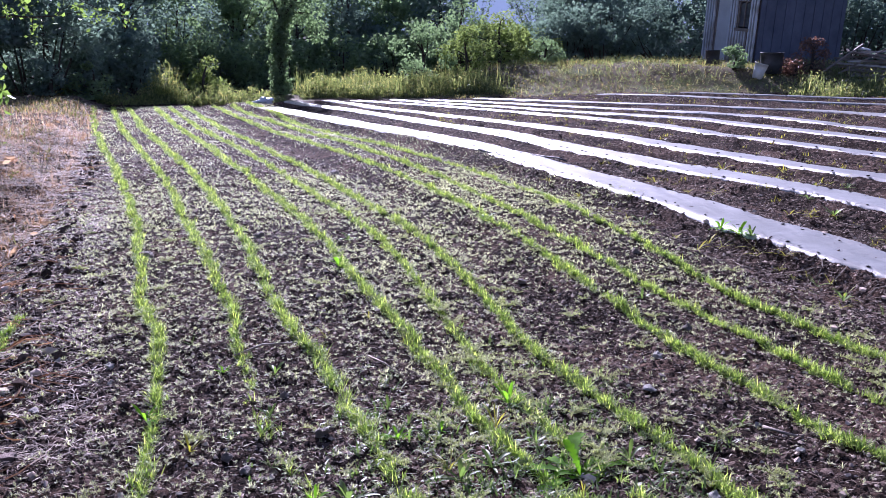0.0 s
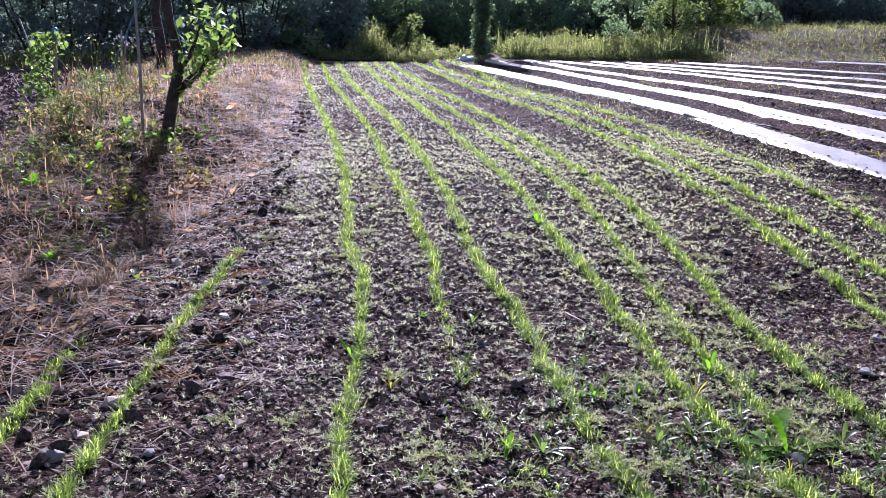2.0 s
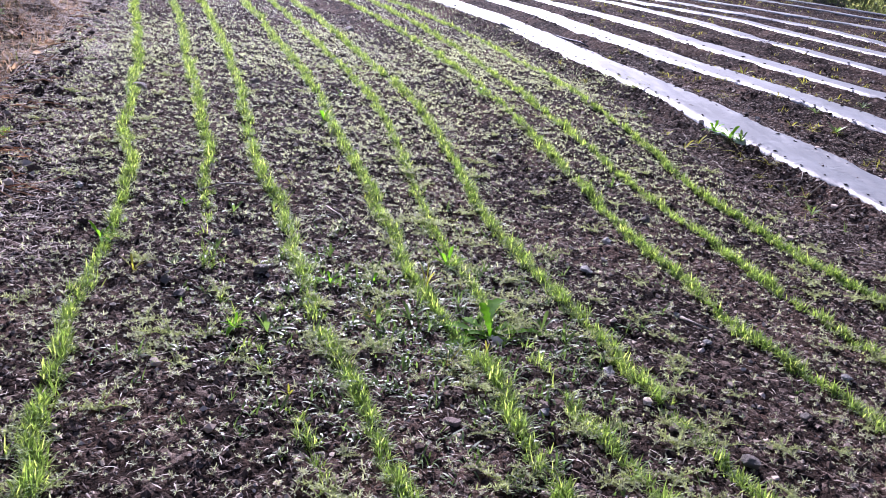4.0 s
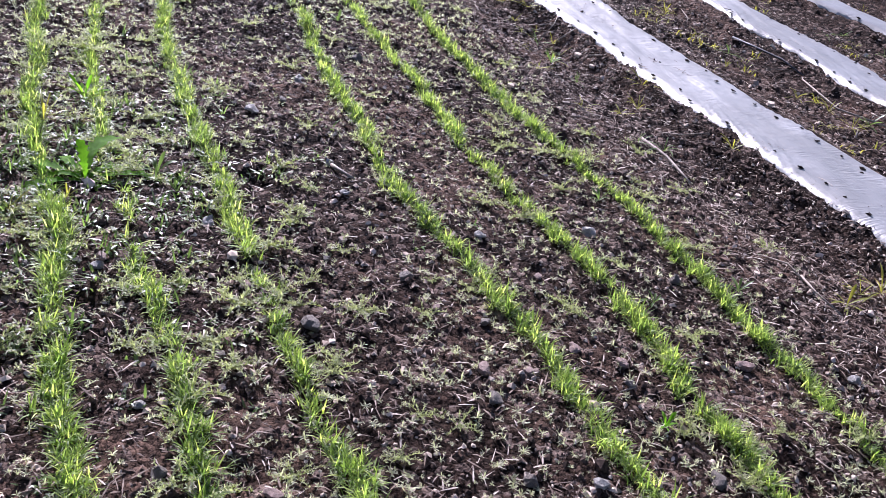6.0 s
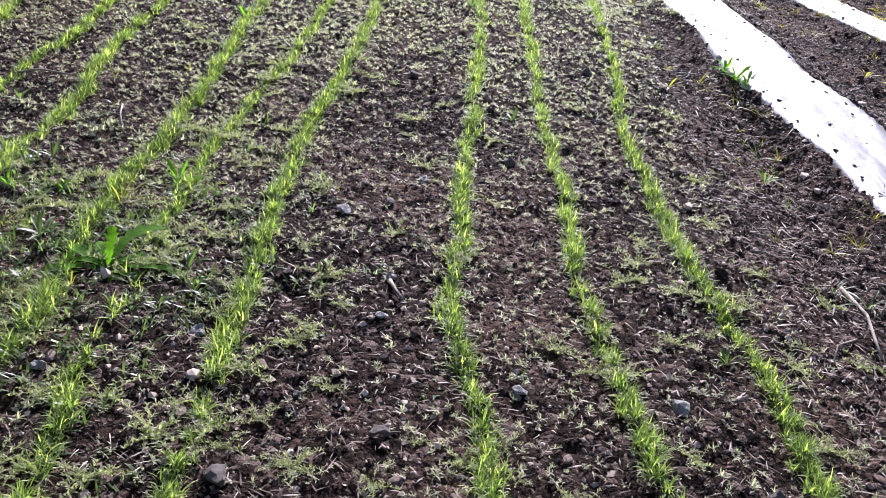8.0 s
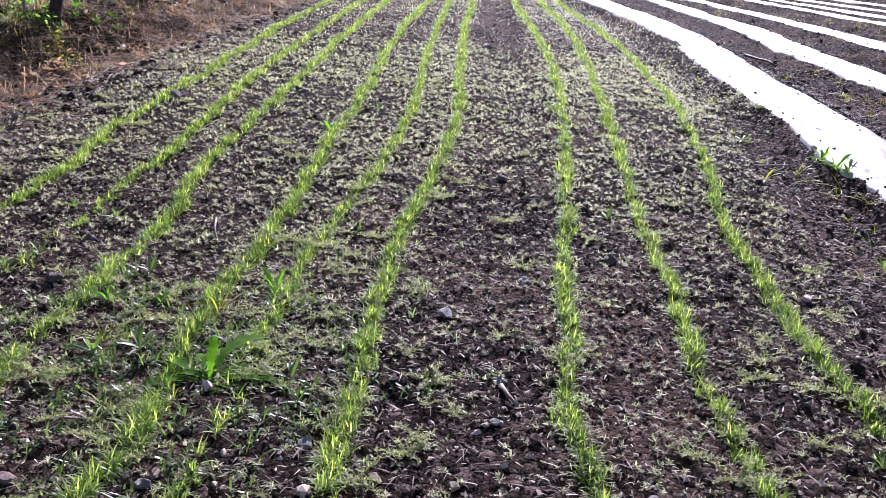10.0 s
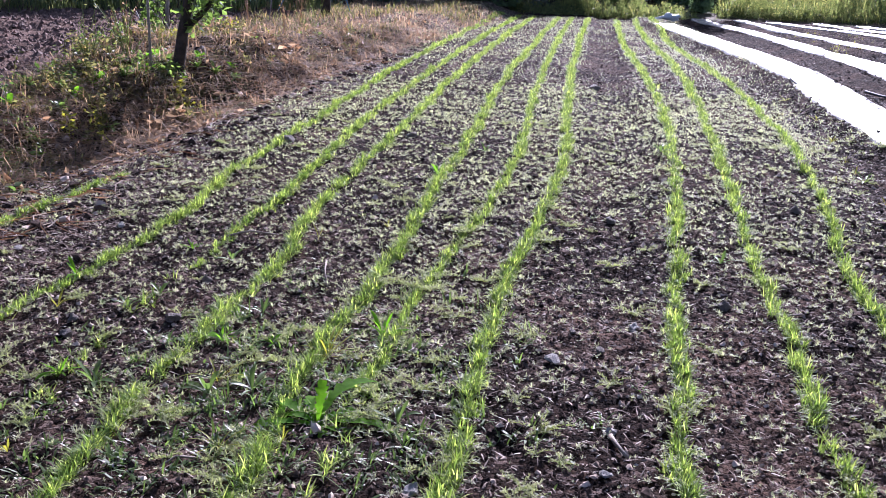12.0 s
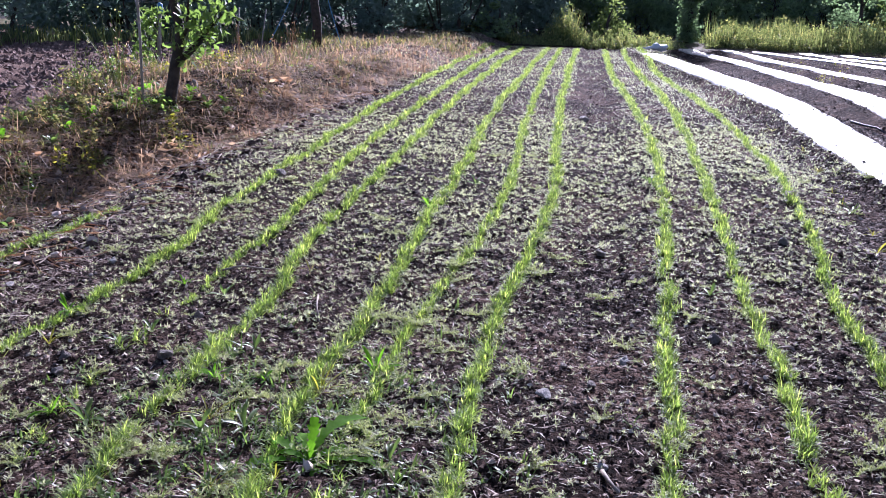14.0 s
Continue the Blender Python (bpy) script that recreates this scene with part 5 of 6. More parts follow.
vc = np.stack([.05 - .20 * np.sin(vt * 3.1) + rv.normal(0, .085, 520), rv.normal(0, .09, 520), .05 + (post_h + .02) * vt], 1)
part("vine", leaflets(Shape(), vc, rv.uniform(.045, .085, 520), rv, 0.7, 0.7), LEAF_NEAR, post, "green vine leaves")
for i in range(7):
    way = np.array([rv.normal(-.12, .16), rv.normal(0, .1), 0])
    part("runner", tube(Shape(), [way * t_ + np.array([.02, 0, post_h * t_ * .95]) + rv.normal(0, .02, 3) for t_ in np.linspace(0, 1, 6)], [.006, .006, .005, .004, .003, .002], 5), BARK, post)
for sx, sy, h, lx in ((-3.03, 10.2, .95, -.27), (-3.25, 10.3, .45, -.22), (-2.6, 11.5, .7, .03), (-3.0, 13.2, .8, .12)):
    single("garden_cane", tube(Shape(), [(0, 0, 0), (lx * .5, 0, h * .5), (lx, .02, h)], [.011, .010, .008], 6), CANE, "thin grey cane leaning on the bank", "cane", "canes", smooth=True, at=pose(sx, sy, rest(sx, sy) - 0.03))
for k_, (a, b) in enumerate((((-2.9, 15.3, 1.9), (-3.55, 15.0, .35)), ((-2.82, 15.3, 1.9), (-2.3, 15.0, .4)))):
    a, b = np.array(a), np.array(b)
    pts = [a + (b - a) * t + np.array([0, 0, -.08 * math.sin(math.pi * t)]) for t in np.linspace(0, 1, 8)]
    single("guy_cord", tube(Shape(), pts, [.008] * 8, 5), BLUE, "pale blue cord stretched from the old fruit tree to the ground", "cord", "cords", smooth=True)


# ---- far edge: tall grass, herbs, woods ----
def tall_band(seed, xs0, xs1, off0, off1, n, h0, h1, w, mat, label):
    rng = np.random.default_rng(seed)
    x = rng.uniform(xs0, xs1, n)
    v = rng.uniform(0, 1, n)
    y = far_edge(x) + off0 + (off1 - off0) * v + 0.5 * (fractal(x * 1.1, x * 0, 2, seed + 5) - 0.5)
    side = step(0, 0.8, x - xs0) * step(0, 0.8, xs1 - x)
    keep = rng.uniform(0, 1, n) < (-0.1 + 1.5 * fractal(x * 1.5, y * 1.5, 3, seed)) * (0.25 + 0.75 * side)
    x, y, v, side = x[keep], y[keep], v[keep], side[keep]
    n = len(x)
    h = rng.uniform(h0 * 0.5, h1, n) * (0.35 + 1.1 * fractal(x * 1.4, y * 1.4, 2, seed + 1)) * (0.45 + 0.55 * side) * (0.55 + 0.45 * step(0, 0.35, v))
    s = blades(Shape(), on_land(x, y, 0.02), rng.uniform(0, 6.283, n), h, w * rng.uniform(.5, 1.0, n), rng.uniform(.05, .6, n) if h1 > .3 else rng.uniform(.4, 2.0, n), 0.6)
    m = 5 if h1 > 0.3 else 2
    c = np.repeat(np.stack([x, y, land(x, y)], 1), m, 0)
    c[:, 2] += np.repeat(h, m) * rng.uniform(.15, .98, m * n)
    c[:, :2] += rng.normal(0, .045, (m * n, 2))
    leaflets(s, c, rng.uniform(.04, .10, m * n) * (1 if h1 > 0.3 else 0.6), rng, 1.2, .4)
    return single("tall_grass", s, mat, label, "grass", "tall grass", "stuff")


tall_band(1, 4.3, 10.0, 1.2, 3.4, 6500, .28, .66, .014, TALL_GRASS, "band of tall sunlit green grass and herbs behind the beds")
tall_band(2, -2.2, 3.8, .3, 1.4, 2000, .15, .45, .02, TALL_GRASS, "low rough grass along the end of the sown rows")
tall_band(3, 0.2, 1.5, .8, 1.5, 1000, .5, 1.1, .018, TALL_GRASS, "tuft of tall sunlit herbs at the end of the rows")
tall_band(4, 7.5, 21.0, .2, 6.5, 8000, .06, .20, .02, BANK_GRASS, "dry low grass on the slope below the shed")
tall_band(5, 7.5, 21.0, .6, 6.5, 5200, .06, .28, .02, TALL_GRASS, "green grass tufts on the slope below the shed")
tall_band(6, 15.9, 20.5, -.4, 1.2, 1700, .25, .6, .022, TALL_GRASS, "tall yellow-green herbs in front of the shed")
x = R.uniform(7.5, 21.5, 10000)
y = far_edge(x) + R.uniform(-.2, 7.0, len(x))
slope = Shape()
crumbs(slope, x, y, 0.02 + 0.06 * R.uniform(0, 1, len(x)) ** 3, R)
single("slope_clods", slope, PLOT_CLOD, "reddish brown clods on the slope below the shed", "soil", kind="stuff")
tall_band(7, 7.6, 15.9, .9, 5.5, 2600, .06, .24, .022, TALL_GRASS, "yellow-green herbs scattered over the slope")
x = R.uniform(4.4, 10.0, 420)
y = far_edge(x) + R.uniform(1.2, 3.2, len(x))
tops = blades(Shape(), on_land(x, y, .02), R.uniform(0, 6.283, len(x)), R.uniform(.40, .80, len(x)), R.uniform(.010, .018, len(x)), R.uniform(.05, .45, len(x)), .5)
single("grass_stalks", tops, TALL_GRASS, "upright pale stalks above the tall grass", "grass", kind="stuff")
rb = np.random.default_rng(61)
x = rb.uniform(-12, -4.2, 3000)
y = 16.2 + (x + 9) * 0.75 + rb.uniform(-.3, .8, 3000)
edge = blades(Shape(), on_land(x, y, .02), rb.uniform(0, 6.283, 3000), rb.uniform(.12, .4, 3000), rb.uniform(.01, .025, 3000), rb.uniform(.1, .8, 3000), .7)
single("plot_edge_grass", edge, TALL_GRASS, "fringe of green grass along the ploughed plot", "grass", kind="stuff")


def clumped(rng, n, clumps, radius, spread):
    """Leaf places in rounded clumps, denser on their outside."""
    which = rng.integers(0, len(clumps), n)
    d = rng.normal(size=(n, 3))
    d /= np.linalg.norm(d, axis=1)[:, None]
    return clumps[which] + d * (radius[which] * rng.uniform(0.45, 1.05, n) ** 0.6)[:, None] * spread


def wood_tree(x, y, height, crown, low, n, mat, seed, leaf=0.13, name="tree", label="dense leafy broadleaf tree at the wood's edge", lean=0.0, trunk=None):
    rng = np.random.default_rng(seed)
    z = rest(x, y)
    ob = empty(name, pose(x, y, z - 0.05), label, "tree" if name == "tree" else "bush", "woods' edge")
    tr = trunk or (0.05 + 0.018 * height)
    top = np.array([lean * height, 0, height * 0.86])
    p = np.array([top * t + np.array([0.12 * math.sin(3 * t + seed), 0.1 * math.sin(2.3 * t + seed), 0]) * t for t in np.linspace(0, 1, 8)])
    part("trunk", tube(Shape(), p, np.linspace(tr, tr * 0.2, 8), 8), BARK, ob, smooth=True)
    m = 26 if n > 2500 else 13
    h = rng.uniform(low, 1.0, m)
    prof = np.sin(np.pi * np.clip((h - low) / (1.02 - low) * 0.86 + 0.14, 0, 1)) ** 0.7
    a = rng.uniform(0, 6.283, m)
    rr = crown * prof * rng.uniform(0.35, 0.95, m)
    clumps = np.stack([lean * height * h + np.cos(a) * rr, np.sin(a) * rr, h * height], 1)
    radius = crown * rng.uniform(0.22, 0.46, m)
    for c in clumps[:8]:
        s = p[min(7, max(1, int(c[2] / height * 6)))]
        part("limb", tube(Shape(), [s, (s + c) / 2 + rng.normal(0, .1, 3), c], [tr * .35, tr * .2, .012], 5), BARK, ob)
    pts = clumped(rng, n, clumps, radius, np.array([1, 1, 0.8]))
    pts[:, 2] = np.maximum(pts[:, 2], 0.12)
    part("crown", leaflets(Shape(), pts, leaf * rng.uniform(.6, 1.3, n), rng, .8, .6), mat, ob)
    return ob


TREES = [  # x, y, height, crown radius, lowest part of the crown, leaves, leaf kind
    (-15.0, 15.5, 3.3, 2.1, 0.05, 4200, 0), (-11.5, 17.6, 3.3, 2.1, 0.04, 5200, 0), (-8.8, 19.4, 3.3, 2.1, 0.04, 5200, 0), (-6.6, 21.8, 3.3, 2.1, 0.04, 5200, 0), (-4.2, 23.6, 3.3, 2.1, 0.04, 5200, 0),
    (-2.0, 25.4, 3.3, 2.1, 0.03, 5600, 0), (0.0, 28.0, 3.4, 1.6, 0.03, 5200, 0), (1.6, 31.4, 3.1, 1.3, 0.04, 4600, 1), (3.4, 32.4, 2.9, 1.5, 0.04, 4800, 1), (5.6, 32.6, 3.4, 1.5, 0.04, 4800, 1),
    (7.4, 32.4, 3.3, 1.5, 0.04, 5000, 0), (9.2, 33.4, 2.6, 1.4, 0.04, 4200, 1), (-13.0, 22.0, 3.5, 2.1, 0.05, 3000, 0), (-9.0, 24.5, 3.5, 2.1, 0.05, 3000, 0), (-5.0, 27.5, 3.5, 2.1, 0.05, 3000, 0),
    (-1.2, 31.0, 3.5, 2.6, 0.05, 3000, 0), (3.6, 33.0, 4.0, 2.4, 0.05, 3000, 1), (8.0, 35.0, 3.6, 2.4, 0.05, 3000, 1), (11.6, 34.5, 3.7, 1.9, 0.05, 4200, 0), (18.0, 36.0, 4.0, 2.2, 0.04, 4000, 0),
    (19.5, 34.0, 3.6, 2.2, 0.04, 4000, 0), (22.5, 31.0, 3.4, 2.0, 0.04, 4200, 0), (25.5, 26.5, 3.2, 2.0, 0.04, 4000, 0), (28.0, 19.0, 3.4, 2.2, 0.05, 2400, 0), (-18.0, 9.0, 4.6, 2.1, 0.05, 2000, 0),
    (-19.0, 2.0, 4.6, 2.1, 0.05, 1600, 0)]
for i, (x, y, h, c, low, n, kd) in enumerate(TREES):
    wood_tree(x, y, h, c, low, n, (LEAF_HAZED, LEAF_MID, LEAF_LIGHT)[kd], 700 + i, 0.15)

def ivy_tree(x, y, seed, label):
    """A slender trunk wrapped in ivy from the ground up, its crown leaning out to one side."""
    rng = np.random.default_rng(seed)
    ob = empty("tree", pose(x, y, rest(x, y) - 0.05), label, "tree", "woods' edge")
    spine = np.array([(0, 0, 0), (.03, 0, .7), (-.02, .03, 1.4), (.08, 0, 2.1), (.25, .05, 2.8), (.4, .1, 3.6)])
    part("trunk", tube(Shape(), spine, np.linspace(.10, .03, 6), 8), BARK, ob, smooth=True)
    for end in ((.95, .1, 2.25), (-.35, 0, 2.9), (.5, .5, 3.2), (.9, -.2, 2.9)):
        e = np.array(end)
        part("limb", tube(Shape(), [spine[3], (spine[3] + e) / 2 + [0, 0, .1], e], [.045, .03, .012], 5), BARK, ob)
    h = rng.uniform(0.05, 1.0, 40)
    wrap = np.stack([np.interp(h * 2.4, spine[:, 2], spine[:, 0]) + rng.normal(0, .10, 40), rng.normal(0, .12, 40), h * 2.4], 1)
    top = np.array([(.55, 0, 2.3), (.95, .1, 2.1), (1.1, 0, 1.75), (.2, 0, 2.6), (-.25, .1, 2.7), (.6, .2, 2.8), (.3, -.1, 3.1), (.9, .1, 2.7), (0, 0, 3.4), (.5, 0, 3.5)])
    clumps = np.concatenate([wrap, top, top + rng.normal(0, .15, top.shape)])
    radius = np.concatenate([rng.uniform(.16, .30, 40), np.full(20, .30)])
    pts = clumped(rng, 9000, clumps, radius, np.array([1, 1, 1.1]))
    pts[:, 2] = np.maximum(pts[:, 2], 0.1)
    part("crown", leaflets(Shape(), pts, rng.uniform(.05, .12, 9000), rng, .8, .65), LEAF_MID, ob, "dense dark green ivy leaves")


ivy_tree(3.95, 25.6, 750, "slender dark tree overgrown with ivy at the field's end")
for i, (x, y, h, c, n, kd) in enumerate([(9.6, 26.0, 1.3, 1.0, 2200, 2), (11.3, 27.6, 1.6, 1.2, 2600, 2), (10.2, 28.4, 2.2, 1.2, 2600, 1), (13.2, 28.8, 1.0, 1.0, 2200, 2), (12.4, 26.6, .7, .7, 1400, 1), (8.3, 26.3, 1.6, .9, 2000, 1), (14.8, 30.5, 1.6, 1.5, 2600, 0), (17.2, 31.0, 1.8, 1.5, 2600, 0), (1.9, 25.3, 1.0, .7, 1600, 2), (-1.7, 22.9, .9, .6, 1200, 0), (-0.9, 23.6, .9, .5, 1200, 1), (-3.4, 20.6, .8, .6, 1200, 0), (-7.4, 18.7, .8, .7, 1200, 0), (20.6, 25.2, 1.3, 1.0, 1800, 1)]):
    wood_tree(x, y, h, c, .06, n, (LEAF_HAZED, LEAF_MID, LEAF_LIGHT)[kd], 800 + i, 0.09, "bush", "leafy green bush at the edge of the field")

def thicket(x, y, w, d, h, n, mat, seed, leaf=0.125, label="dense dark undergrowth of leafy shrubs at the wood's edge"):
    """A wide shrub: many thin stems and leaf clumps from the ground up, with an uneven top."""
    rng = np.random.default_rng(seed)
    ob = empty("shrub", pose(x, y, rest(x, y) - 0.05), label, "shrub", "undergrowth")
    m = 44
    c = np.stack([rng.uniform(-w, w, m), rng.uniform(-d, d, m), h * rng.uniform(0.02, 1.0, m) ** 0.85], 1)
    c[:, 2] *= 1 - 0.35 * np.abs(c[:, 0] / w) * rng.uniform(0, 1, m)
    r = rng.uniform(0.18, 0.42, m) * (0.6 + 0.25 * h)
    for q in c[:10]:
        b = np.array([q[0] * 0.5, q[1] * 0.5, 0])
        part("stem", tube(Shape(), [b, (b + q) / 2 + rng.normal(0, .06, 3), q], [.03, .022, .01], 5), BARK, ob)
    pts = clumped(rng, n, c, r, np.array([1, 1, 0.9]))
    pts[:, 2] = np.abs(pts[:, 2])
    part("foliage", leaflets(Shape(), pts, leaf * rng.uniform(.55, 1.3, n), rng, .8, .6), mat, ob)


for i, (x, y, w, d, h, n, kd) in enumerate([
        (-16, 13.0, 1.8, .8, 2.2, 3000, 0), (-13, 15.2, 1.8, .8, 2.8, 3600, 0), (-10.4, 16.9, 1.6, .7, 2.6, 3800, 0), (-8.0, 18.6, 1.5, .7, 2.7, 3800, 0), (-5.9, 20.6, 1.5, .7, 2.6, 4000, 0),
        (-4.0, 22.4, 1.3, .7, 2.6, 4200, 0), (-2.2, 23.9, 1.3, .7, 2.6, 4400, 0), (-0.4, 25.6, 1.2, .6, 1.7, 4400, 0), (1.2, 28.2, 1.2, 0.6, 1.6, 4400, 1), (2.7, 28.8, 1.2, 0.6, 1.5, 4400, 1),
        (4.6, 29.6, 1.4, 0.6, 1.5, 4200, 1), (6.6, 29.6, 1.4, 0.7, 1.5, 4200, 1), (8.6, 30.2, 1.3, 0.7, 1.4, 3800, 1), (10.6, 30.0, 1.5, .8, 1.5, 3800, 1), (12.6, 32.0, 1.7, .8, 1.35, 3800, 1), (15.6, 32.5, 1.7, .8, 2.6, 3800, 0), (11.6, 28.6, 1.3, .7, 1.3, 3200, 2), (14.2, 28.6, 1.4, .7, 1.5, 3200, 0), (12.6, 30.2, 1.4, .7, 1.25, 3200, 1), (16.6, 29.6, 1.5, .7, 2.2, 3200, 0), (14.2, 29.4, 1.3, .6, 2.0, 3000, 0), (15.3, 28.2, 1.5, .6, 1.8, 3000, 0), (17.4, 27.4, 1.5, .6, 2.2, 3000, 0),
        (18.4, 31.5, 1.7, .8, 2.6, 3400, 0), (21.2, 28.8, 1.6, .8, 2.4, 3400, 0), (23.0, 25.4, 1.5, .8, 2.2, 3000, 0), (24.0, 21.5, 1.5, .8, 2.2, 2600, 0), (-9.5, 23.0, 2.0, .6, 1.8, 2600, 0), (-4.5, 26.5, 2.0, .6, 1.8, 2600, 0), (1.0, 29.0, 2.2, .6, 3.0, 2600, 0), (5.6, 31.0, 2.4, .6, 3.0, 2600, 0), (8.6, 34.6, 2.0, .6, 3.0, 2600, 1)]):
    thicket(x, y, w, d, h, n, (LEAF_HAZED, LEAF_MID, LEAF_LIGHT)[kd], 1200 + i)

# depth of the woods behind their edge, with a gap towards the hills
rk = np.random.default_rng(91)
a_ = np.concatenate([rk.uniform(-75, 20.0, 15500), rk.uniform(25.0, 62, 5500)])
d_ = rk.uniform(37, 44, len(a_))
top_ = 3.2 + 2.6 * fractal(a_ * 0.35, a_ * 0, 3, 95)
x, y = d_ * np.sin(np.radians(a_)), d_ * np.cos(np.radians(a_))
c_ = np.stack([x, y, land(x, y) + top_ * rk.uniform(0.0, 1.0, len(a_))], 1)
single("wood_depth", leaflets(Shape(), c_, rk.uniform(.35, .75, len(a_)), rk, .8, .7), LEAF_HAZED, "dense dark foliage in the depth of the woods", "woods", kind="stuff")

# far hills behind the woods
hill = Shape()
hx = np.linspace(-500, 500, 60)
hv, hf = [], []
for i, v in enumerate(hx):
    top_z = 22 + 20 * float(fractal(np.array(v * 0.008), np.array(0.3), 3, 5)) + 3 * math.sin(v * 0.05)
    hv += [(v, 330, -2), (v, 345, top_z * .6), (v, 380, top_z), (v, 470, -2)]
for i in range(59):
    for j in range(3):
        hf.append((4 * i + j, 4 * i + 4 + j, 4 * i + 5 + j, 4 * i + 1 + j))
single("backdrop_hills", hill.add(hv, hf), HILL, "wooded hills far behind the field, haze put into their colour", "hill", kind="structure", smooth=True)


# ---- shed and its clutter ----
SX, SY = 17.85, 26.1
SZ = rest(SX - .2, SY - 1.3) - 0.05
shed_at = pose(SX, SY, SZ, 0, 4.5, -84) @ Matrix.Diagonal((0.91, 1.08, 1.08, 1))
shed = empty("shed", shed_at, "small grey corrugated metal shed with a dark side wall", "shed")
# local x runs along the front wall, y into the shed
W_, D_, H_ = 2.6, 3.2, 2.06


def corrugated(x0, x1, z0, z1):
    xs = np.arange(x0, x1 + .001, 0.0125)
    yy = 0.034 * np.sin(xs / 0.125 * 2 * np.pi)
    v = np.concatenate([np.stack([xs, yy, np.full_like(xs, z)], 1) for z in (z0, z1)] + [np.stack([xs, yy + .02, np.full_like(xs, z)], 1) for z in (z0, z1)])
    n = len(xs)
    f = [(i, i + 1, n + i + 1, n + i) for i in range(n - 1)] + [(2 * n + i + 1, 2 * n + i, 3 * n + i, 3 * n + i + 1) for i in range(n - 1)]
    return Shape().add(v, f)


for x0, x1, z0, z1 in ((0, .52, 0, H_), (.52, 1.22, 2.02, H_), (1.22, 1.62, 0, H_), (1.62, 2.2, 0, 1.12), (1.62, 2.2, 1.86, H_), (2.2, W_, 0, H_)):
    part("wall_sheet", corrugated(x0, x1, z0, z1), BROWN_SHEET, shed, "brownish wall sheet", smooth=True)
    for i in range(int((x1 - x0) / .13 + .3)):
        part("rib", box(Shape(), (x0 + .03 + i * .13, -.085, z0 + .01), (x0 + .095 + i * .13, -.03, z1 - .01)), SHEET, shed)
part("side_wall", box(Shape(), (W_, -.01, 0), (W_ + .05, D_, H_ - .02)), SHADE_TINTED, shed, "side wall cladding, its shade put into a dark blue colour")
part("side_wall", box(Shape(), (-.05, .03, 0), (0, D_, H_ - .02)), SHADE_TINTED, shed)
part("back_wall", box(Shape(), (0, D_ - .05, 0), (W_, D_, H_ - .03)), SHADE_TINTED, shed)
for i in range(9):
    part("batten", box(Shape(), (W_ + .05, .15 + i * .36, .02), (W_ + .075, .19 + i * .36, H_ - .06)), SHADE_TINTED, shed)
part("roof", box(Shape(), (-.1, -.16, H_), (W_ + .09, D_ + .1, H_ + .05)), SHEET, shed)
door = part("door", box(Shape(), (.56, .0, .03), (1.18, .035, 1.98)), DOOR_PAINT, shed, "plain pale grey door, closed")
part("handle", tube(Shape(), [(.62, -.06, .95), (.62, -.06, 1.0), (.70, -.06, 1.0)], [.012, .012, .012], 6), CANE, door, "metal handle")
for lo, hi in (((.50, -.02, 0), (.555, .045, 2.04)), ((1.185, -.02, 0), (1.24, .045, 2.04)), ((.556, -.02, 1.985), (1.184, .045, 2.04))):
    part("door_frame", box(Shape(), lo, hi), OLD_WOOD, shed)
window = part("window", box(Shape(), (1.66, .01, 1.16), (2.16, .02, 1.82)), GLASS, shed, "small dusty window pane")
for lo, hi in (((1.60, -.03, 1.06), (1.66, .05, 1.92)), ((2.16, -.03, 1.06), (2.22, .05, 1.92)), ((1.66, -.028, 1.84), (2.16, .05, 1.92)), ((1.56, -.09, 1.04), (2.26, -.031, 1.12)), ((1.89, -.025, 1.12), (1.93, .008, 1.84))):
    part("window_frame", box(Shape(), lo, hi), OLD_WOOD, window)


def bucket(name, x, y, r0, r1, h, mat, label, tilt=0, wall=0.012):
    t = np.arange(20) * 2 * np.pi / 20
    prof = [(0.001, 0), (r0, 0), (r0 + (r1 - r0) * .5, h * .5), (r1, h), (r1 + .012, h), (r1 + .012, h - .02), (r1 - wall, h - .002), (r0 - wall, .03), (0.001, .03)]
    v = np.concatenate([np.stack([r * np.cos(t), r * np.sin(t), np.full(20, z)], 1) for r, z in prof])
    f = [(i * 20 + j, i * 20 + (j + 1) % 20, (i + 1) * 20 + (j + 1) % 20, (i + 1) * 20 + j) for i in range(len(prof) - 1) for j in range(20)]
    return single(name, Shape().add(v, f), mat, label, name.replace("_", " ").split()[-1], smooth=True, at=pose(x, y, rest(x, y) - .02, tilt, tilt * .5, 30))


bucket("plastic_bucket", 16.15, 21.0, .13, .18, .42, WHITE, "white plastic bucket leaning in the weeds", 14)
bucket("black_barrel", 16.3, 23.3, .21, .20, .50, BLACK, "black plastic barrel beside the shed door")
bucket("black_tub", 16.75, 21.2, .28, .31, .58, BLACK, "large dark tub standing at the shed's corner")
wood_tree(15.95, 21.75, .65, .42, .05, 1500, LEAF_MID, 860, .07, "bush", "small dark green bush beside the white bucket")
wood_tree(18.1, 21.2, .95, .60, .15, 1300, REDDISH, 861, .07, "bush", "reddish withered bush against the shed's side wall")
wood_tree(17.4, 21.0, .55, .45, .05, 1200, REDDISH, 862, .07, "bush", "low reddish brown herbs against the shed's side wall")
rp = random.Random(8)
pile_z = rest(19.4, 20.5)
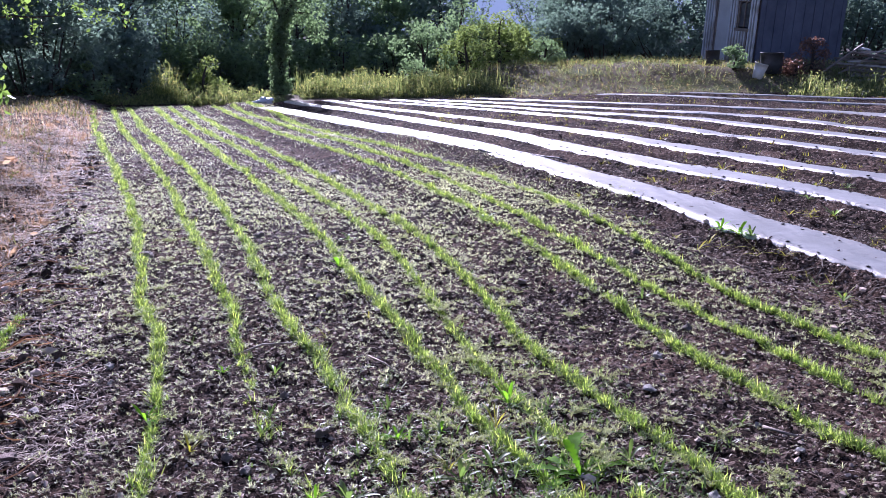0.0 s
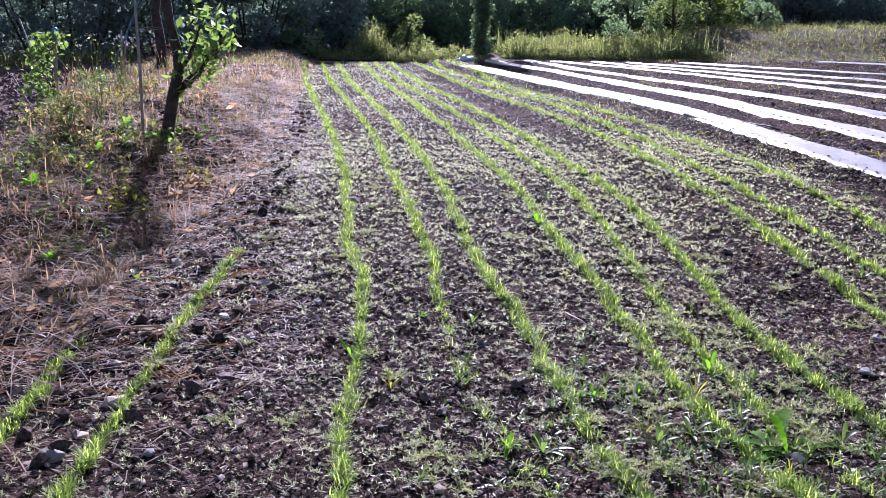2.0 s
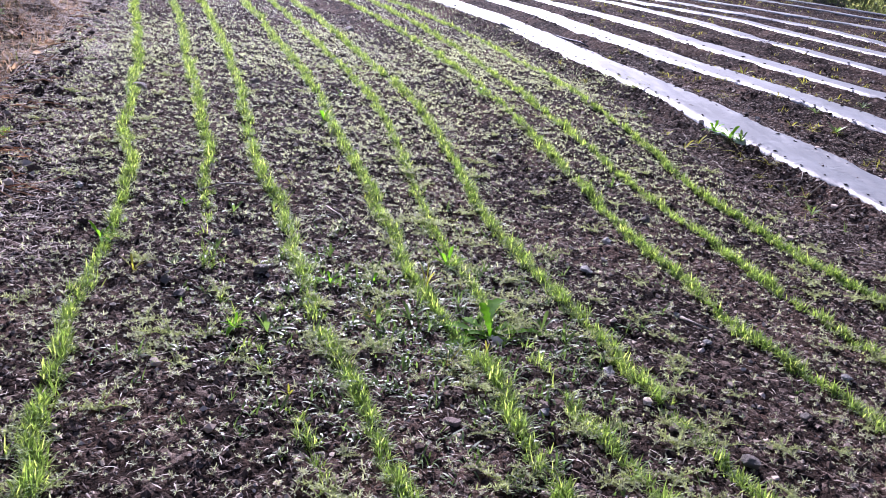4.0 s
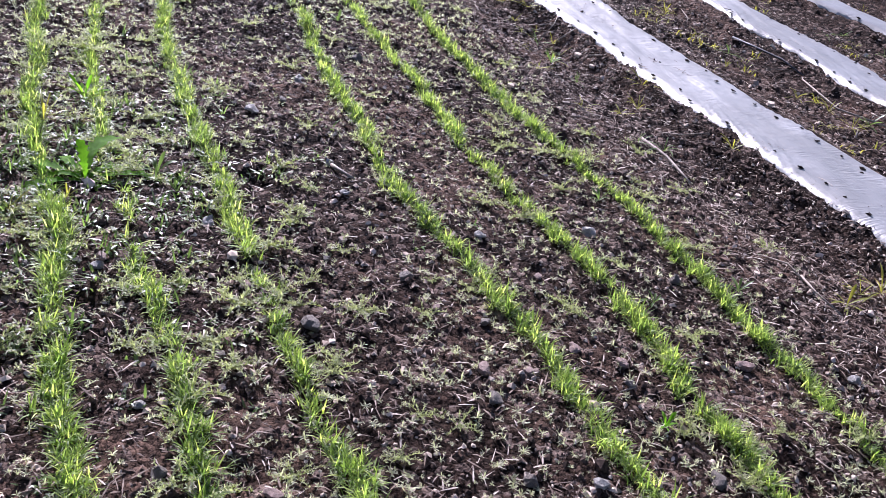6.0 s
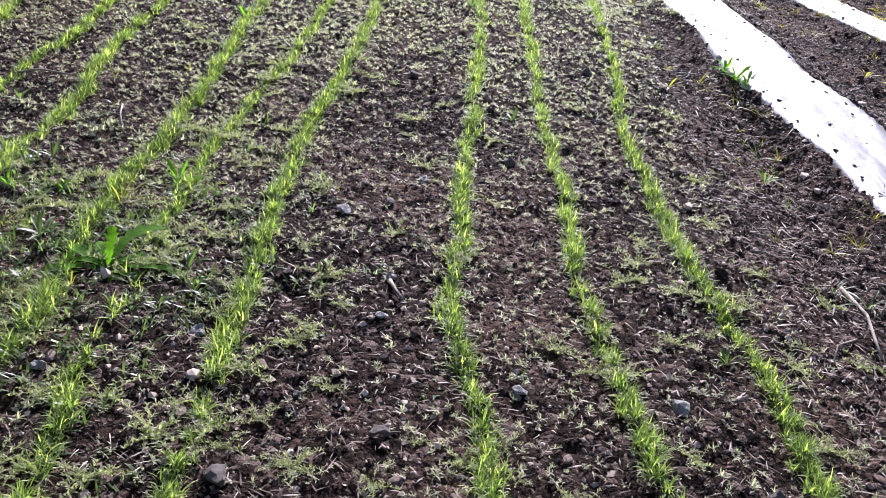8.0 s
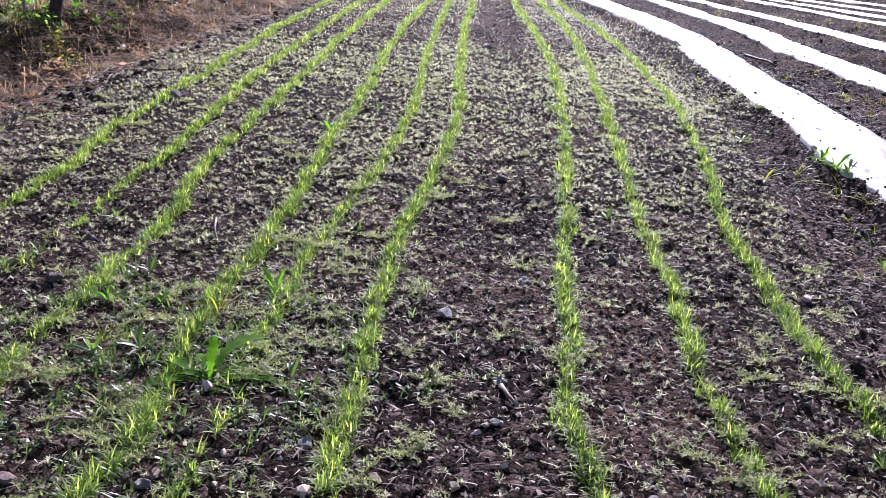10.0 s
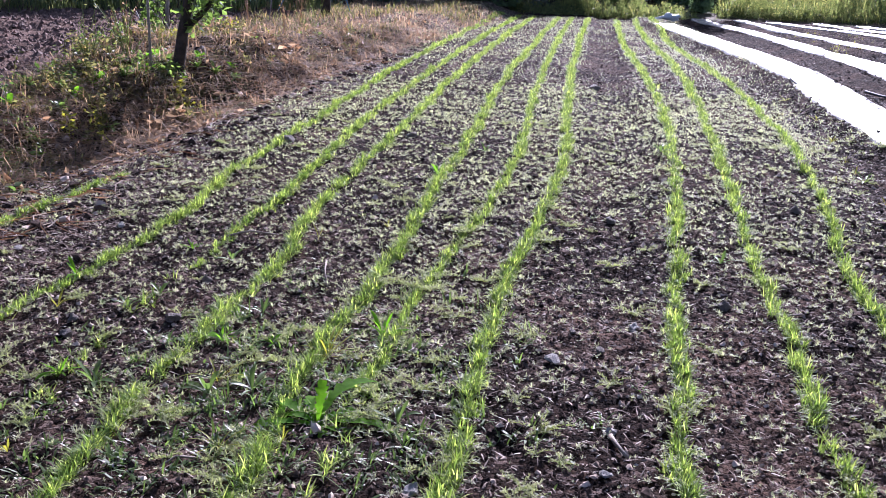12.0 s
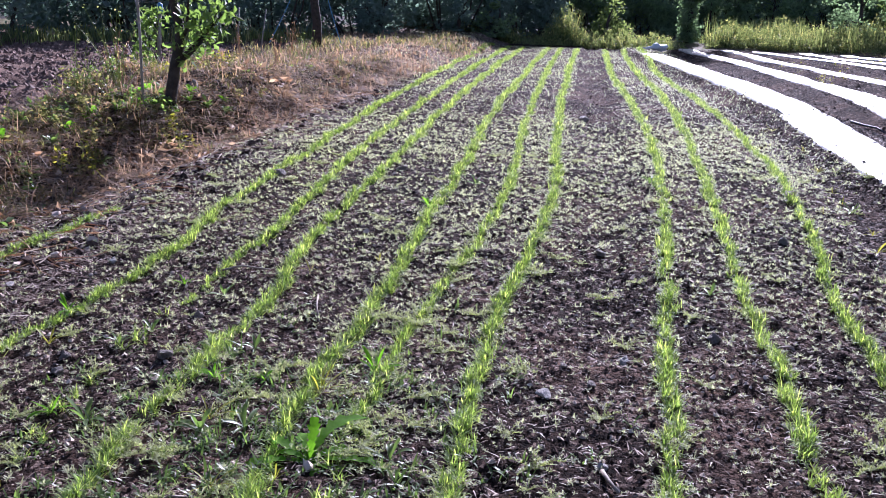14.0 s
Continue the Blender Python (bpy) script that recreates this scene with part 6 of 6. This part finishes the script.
for i in range(13):
    L, w, h = rp.uniform(1.1, 1.9), rp.uniform(.16, .26), i // 2 * .13
    b = box(Shape(), (-L / 2, -w / 2, -.025), (L / 2, w / 2, .025))
    single("plank", b, OLD_WOOD if i % 3 else PALE_WOOD, "weathered board lying on a pile of scrap wood", "plank", "scrap boards",
           at=pose(19.4 + rp.uniform(-.15, .15) + .06 * i * .5, 20.5 + rp.uniform(-.2, .2) + (.14 if i % 2 else -.14), pile_z + h + .04, rp.uniform(-3, 3), rp.uniform(-7, 7), -43 + rp.uniform(-22, 22)))
for i, (x, y, L, ry, tr) in enumerate([(18.75, 20.9, 1.5, -38, -35), (19.0, 20.3, 1.3, -30, -50), (19.9, 20.1, 1.2, 12, -20)]):
    b = box(Shape(), (-L / 2, -.07, -.02), (L / 2, .07, .02))
    single("plank", b, OLD_WOOD, "weathered board leaning on the scrap pile", "plank", "scrap boards", at=pose(x, y, pile_z + .55, 4, ry, tr))
vs, fs = lump(93, .5, .9, 2)
single("plastic_sheet", Shape().add(vs, fs), WHITE, "crumpled white plastic on top of the scrap boards", "sheet", smooth=True, at=pose(19.3, 20.55, pile_z + .85, 0, 0, 20) @ Matrix.Diagonal((.45, .35, .2, 1)))

# crumpled white bag at the end of the first bed
vs, fs = lump(91, .5, .9, 2)
single("white_bag", Shape().add(vs, fs), WHITE, "crumpled white plastic bag at the end of the bed", "bag", smooth=True, at=pose(3.05, 22.6, rest(3.05, 22.6), 0, 0, 20) @ Matrix.Diagonal((.62, .42, .42, 1)))


# ---- twigs, sticks, hose ----
def stick(name, pts, r, mat, label, category):
    p = [(x, y, rest(x, y) + r * 1.2 + h) for x, y, h in pts]
    single(name, tube(Shape(), p, np.linspace(r, r * .6, len(p)), 6), mat, label, category, "sticks" if mat is TWIG else "", smooth=True)


stick("twig", [(3.89, 3.06, .01), (3.92, 2.88, .01), (3.87, 2.70, .012), (3.84, 2.57, .02)], .008, TWIG, "bent dry twig lying on the soil", "twig")
stick("twig", [(2.30, 2.69, .005), (2.32, 2.63, .01), (2.35, 2.56, .01)], .008, TWIG, "short dry stick on the soil", "twig")
stick("twig", [(0.45, 4.09, .01), (0.59, 4.1, .02), (0.73, 4.1, .02)], .006, TWIG, "short dry stick on the soil", "twig")
stick("twig", [(1.04, 3.87, .01), (1.08, 3.73, .02), (1.13, 3.61, .01)], .005, TWIG, "short dry stick on the soil", "twig")
stick("twig", [(-0.82, 9.67, .02), (-0.68, 9.85, .03), (-0.55, 10.1, .02)], .009, TWIG, "dry branch lying at the foot of the bank", "twig")
stick("twig", [(5.62, 3.2, .01), (5.5, 3.5, .02), (5.56, 3.9, .02)], .007, TWIG, "long dry stalk between the beds", "twig")
stick("hose", [(5.55, 4.61, .0), (5.57, 4.4, .004), (5.62, 4.18, .006), (5.63, 3.97, .004)], .009, BLACK, "piece of black irrigation hose between the beds", "hose")
stick("hose", [(4.58, 9.99, .0), (4.66, 9.78, .01), (4.72, 9.55, .01), (4.74, 9.35, .0)], .014, BLACK, "piece of black irrigation hose between the beds", "hose")
stick("hose", [(3.83, 9.8, .0), (3.82, 9.4, .006), (3.84, 8.93, .0)], .012, BLACK, "piece of black irrigation hose at the edge of the film", "hose")
rt = random.Random(3)
for i in range(40):
    x, y, a, L = rt.uniform(-1.5, 5.5), 0.9 + 6 * rt.random() ** 1.4, rt.uniform(0, 6.28), rt.uniform(.04, .14)
    stick("twig", [(x, y, .003), (x + L * .5 * math.cos(a), y + L * .5 * math.sin(a), .008), (x + L * math.cos(a + .3), y + L * math.sin(a + .3), .004)], rt.uniform(.002, .004), TWIG, "short dry stalk on the soil", "twig")
for i in range(46):
    x, y, a, L = (rt.uniform(3.7, 4.3) if i % 3 else rt.uniform(5.15, 5.8)) , 1.3 + 5 * rt.random() ** 1.3, rt.uniform(0, 6.28), rt.uniform(.08, .26)
    stick("twig", [(x, y, .004), (x + L * .5 * math.cos(a), y + L * .5 * math.sin(a), .012), (x + L * math.cos(a + .25), y + L * math.sin(a + .25), .005)], rt.uniform(.0025, .005), TWIG, "dry brown stalk lying between the beds", "twig")
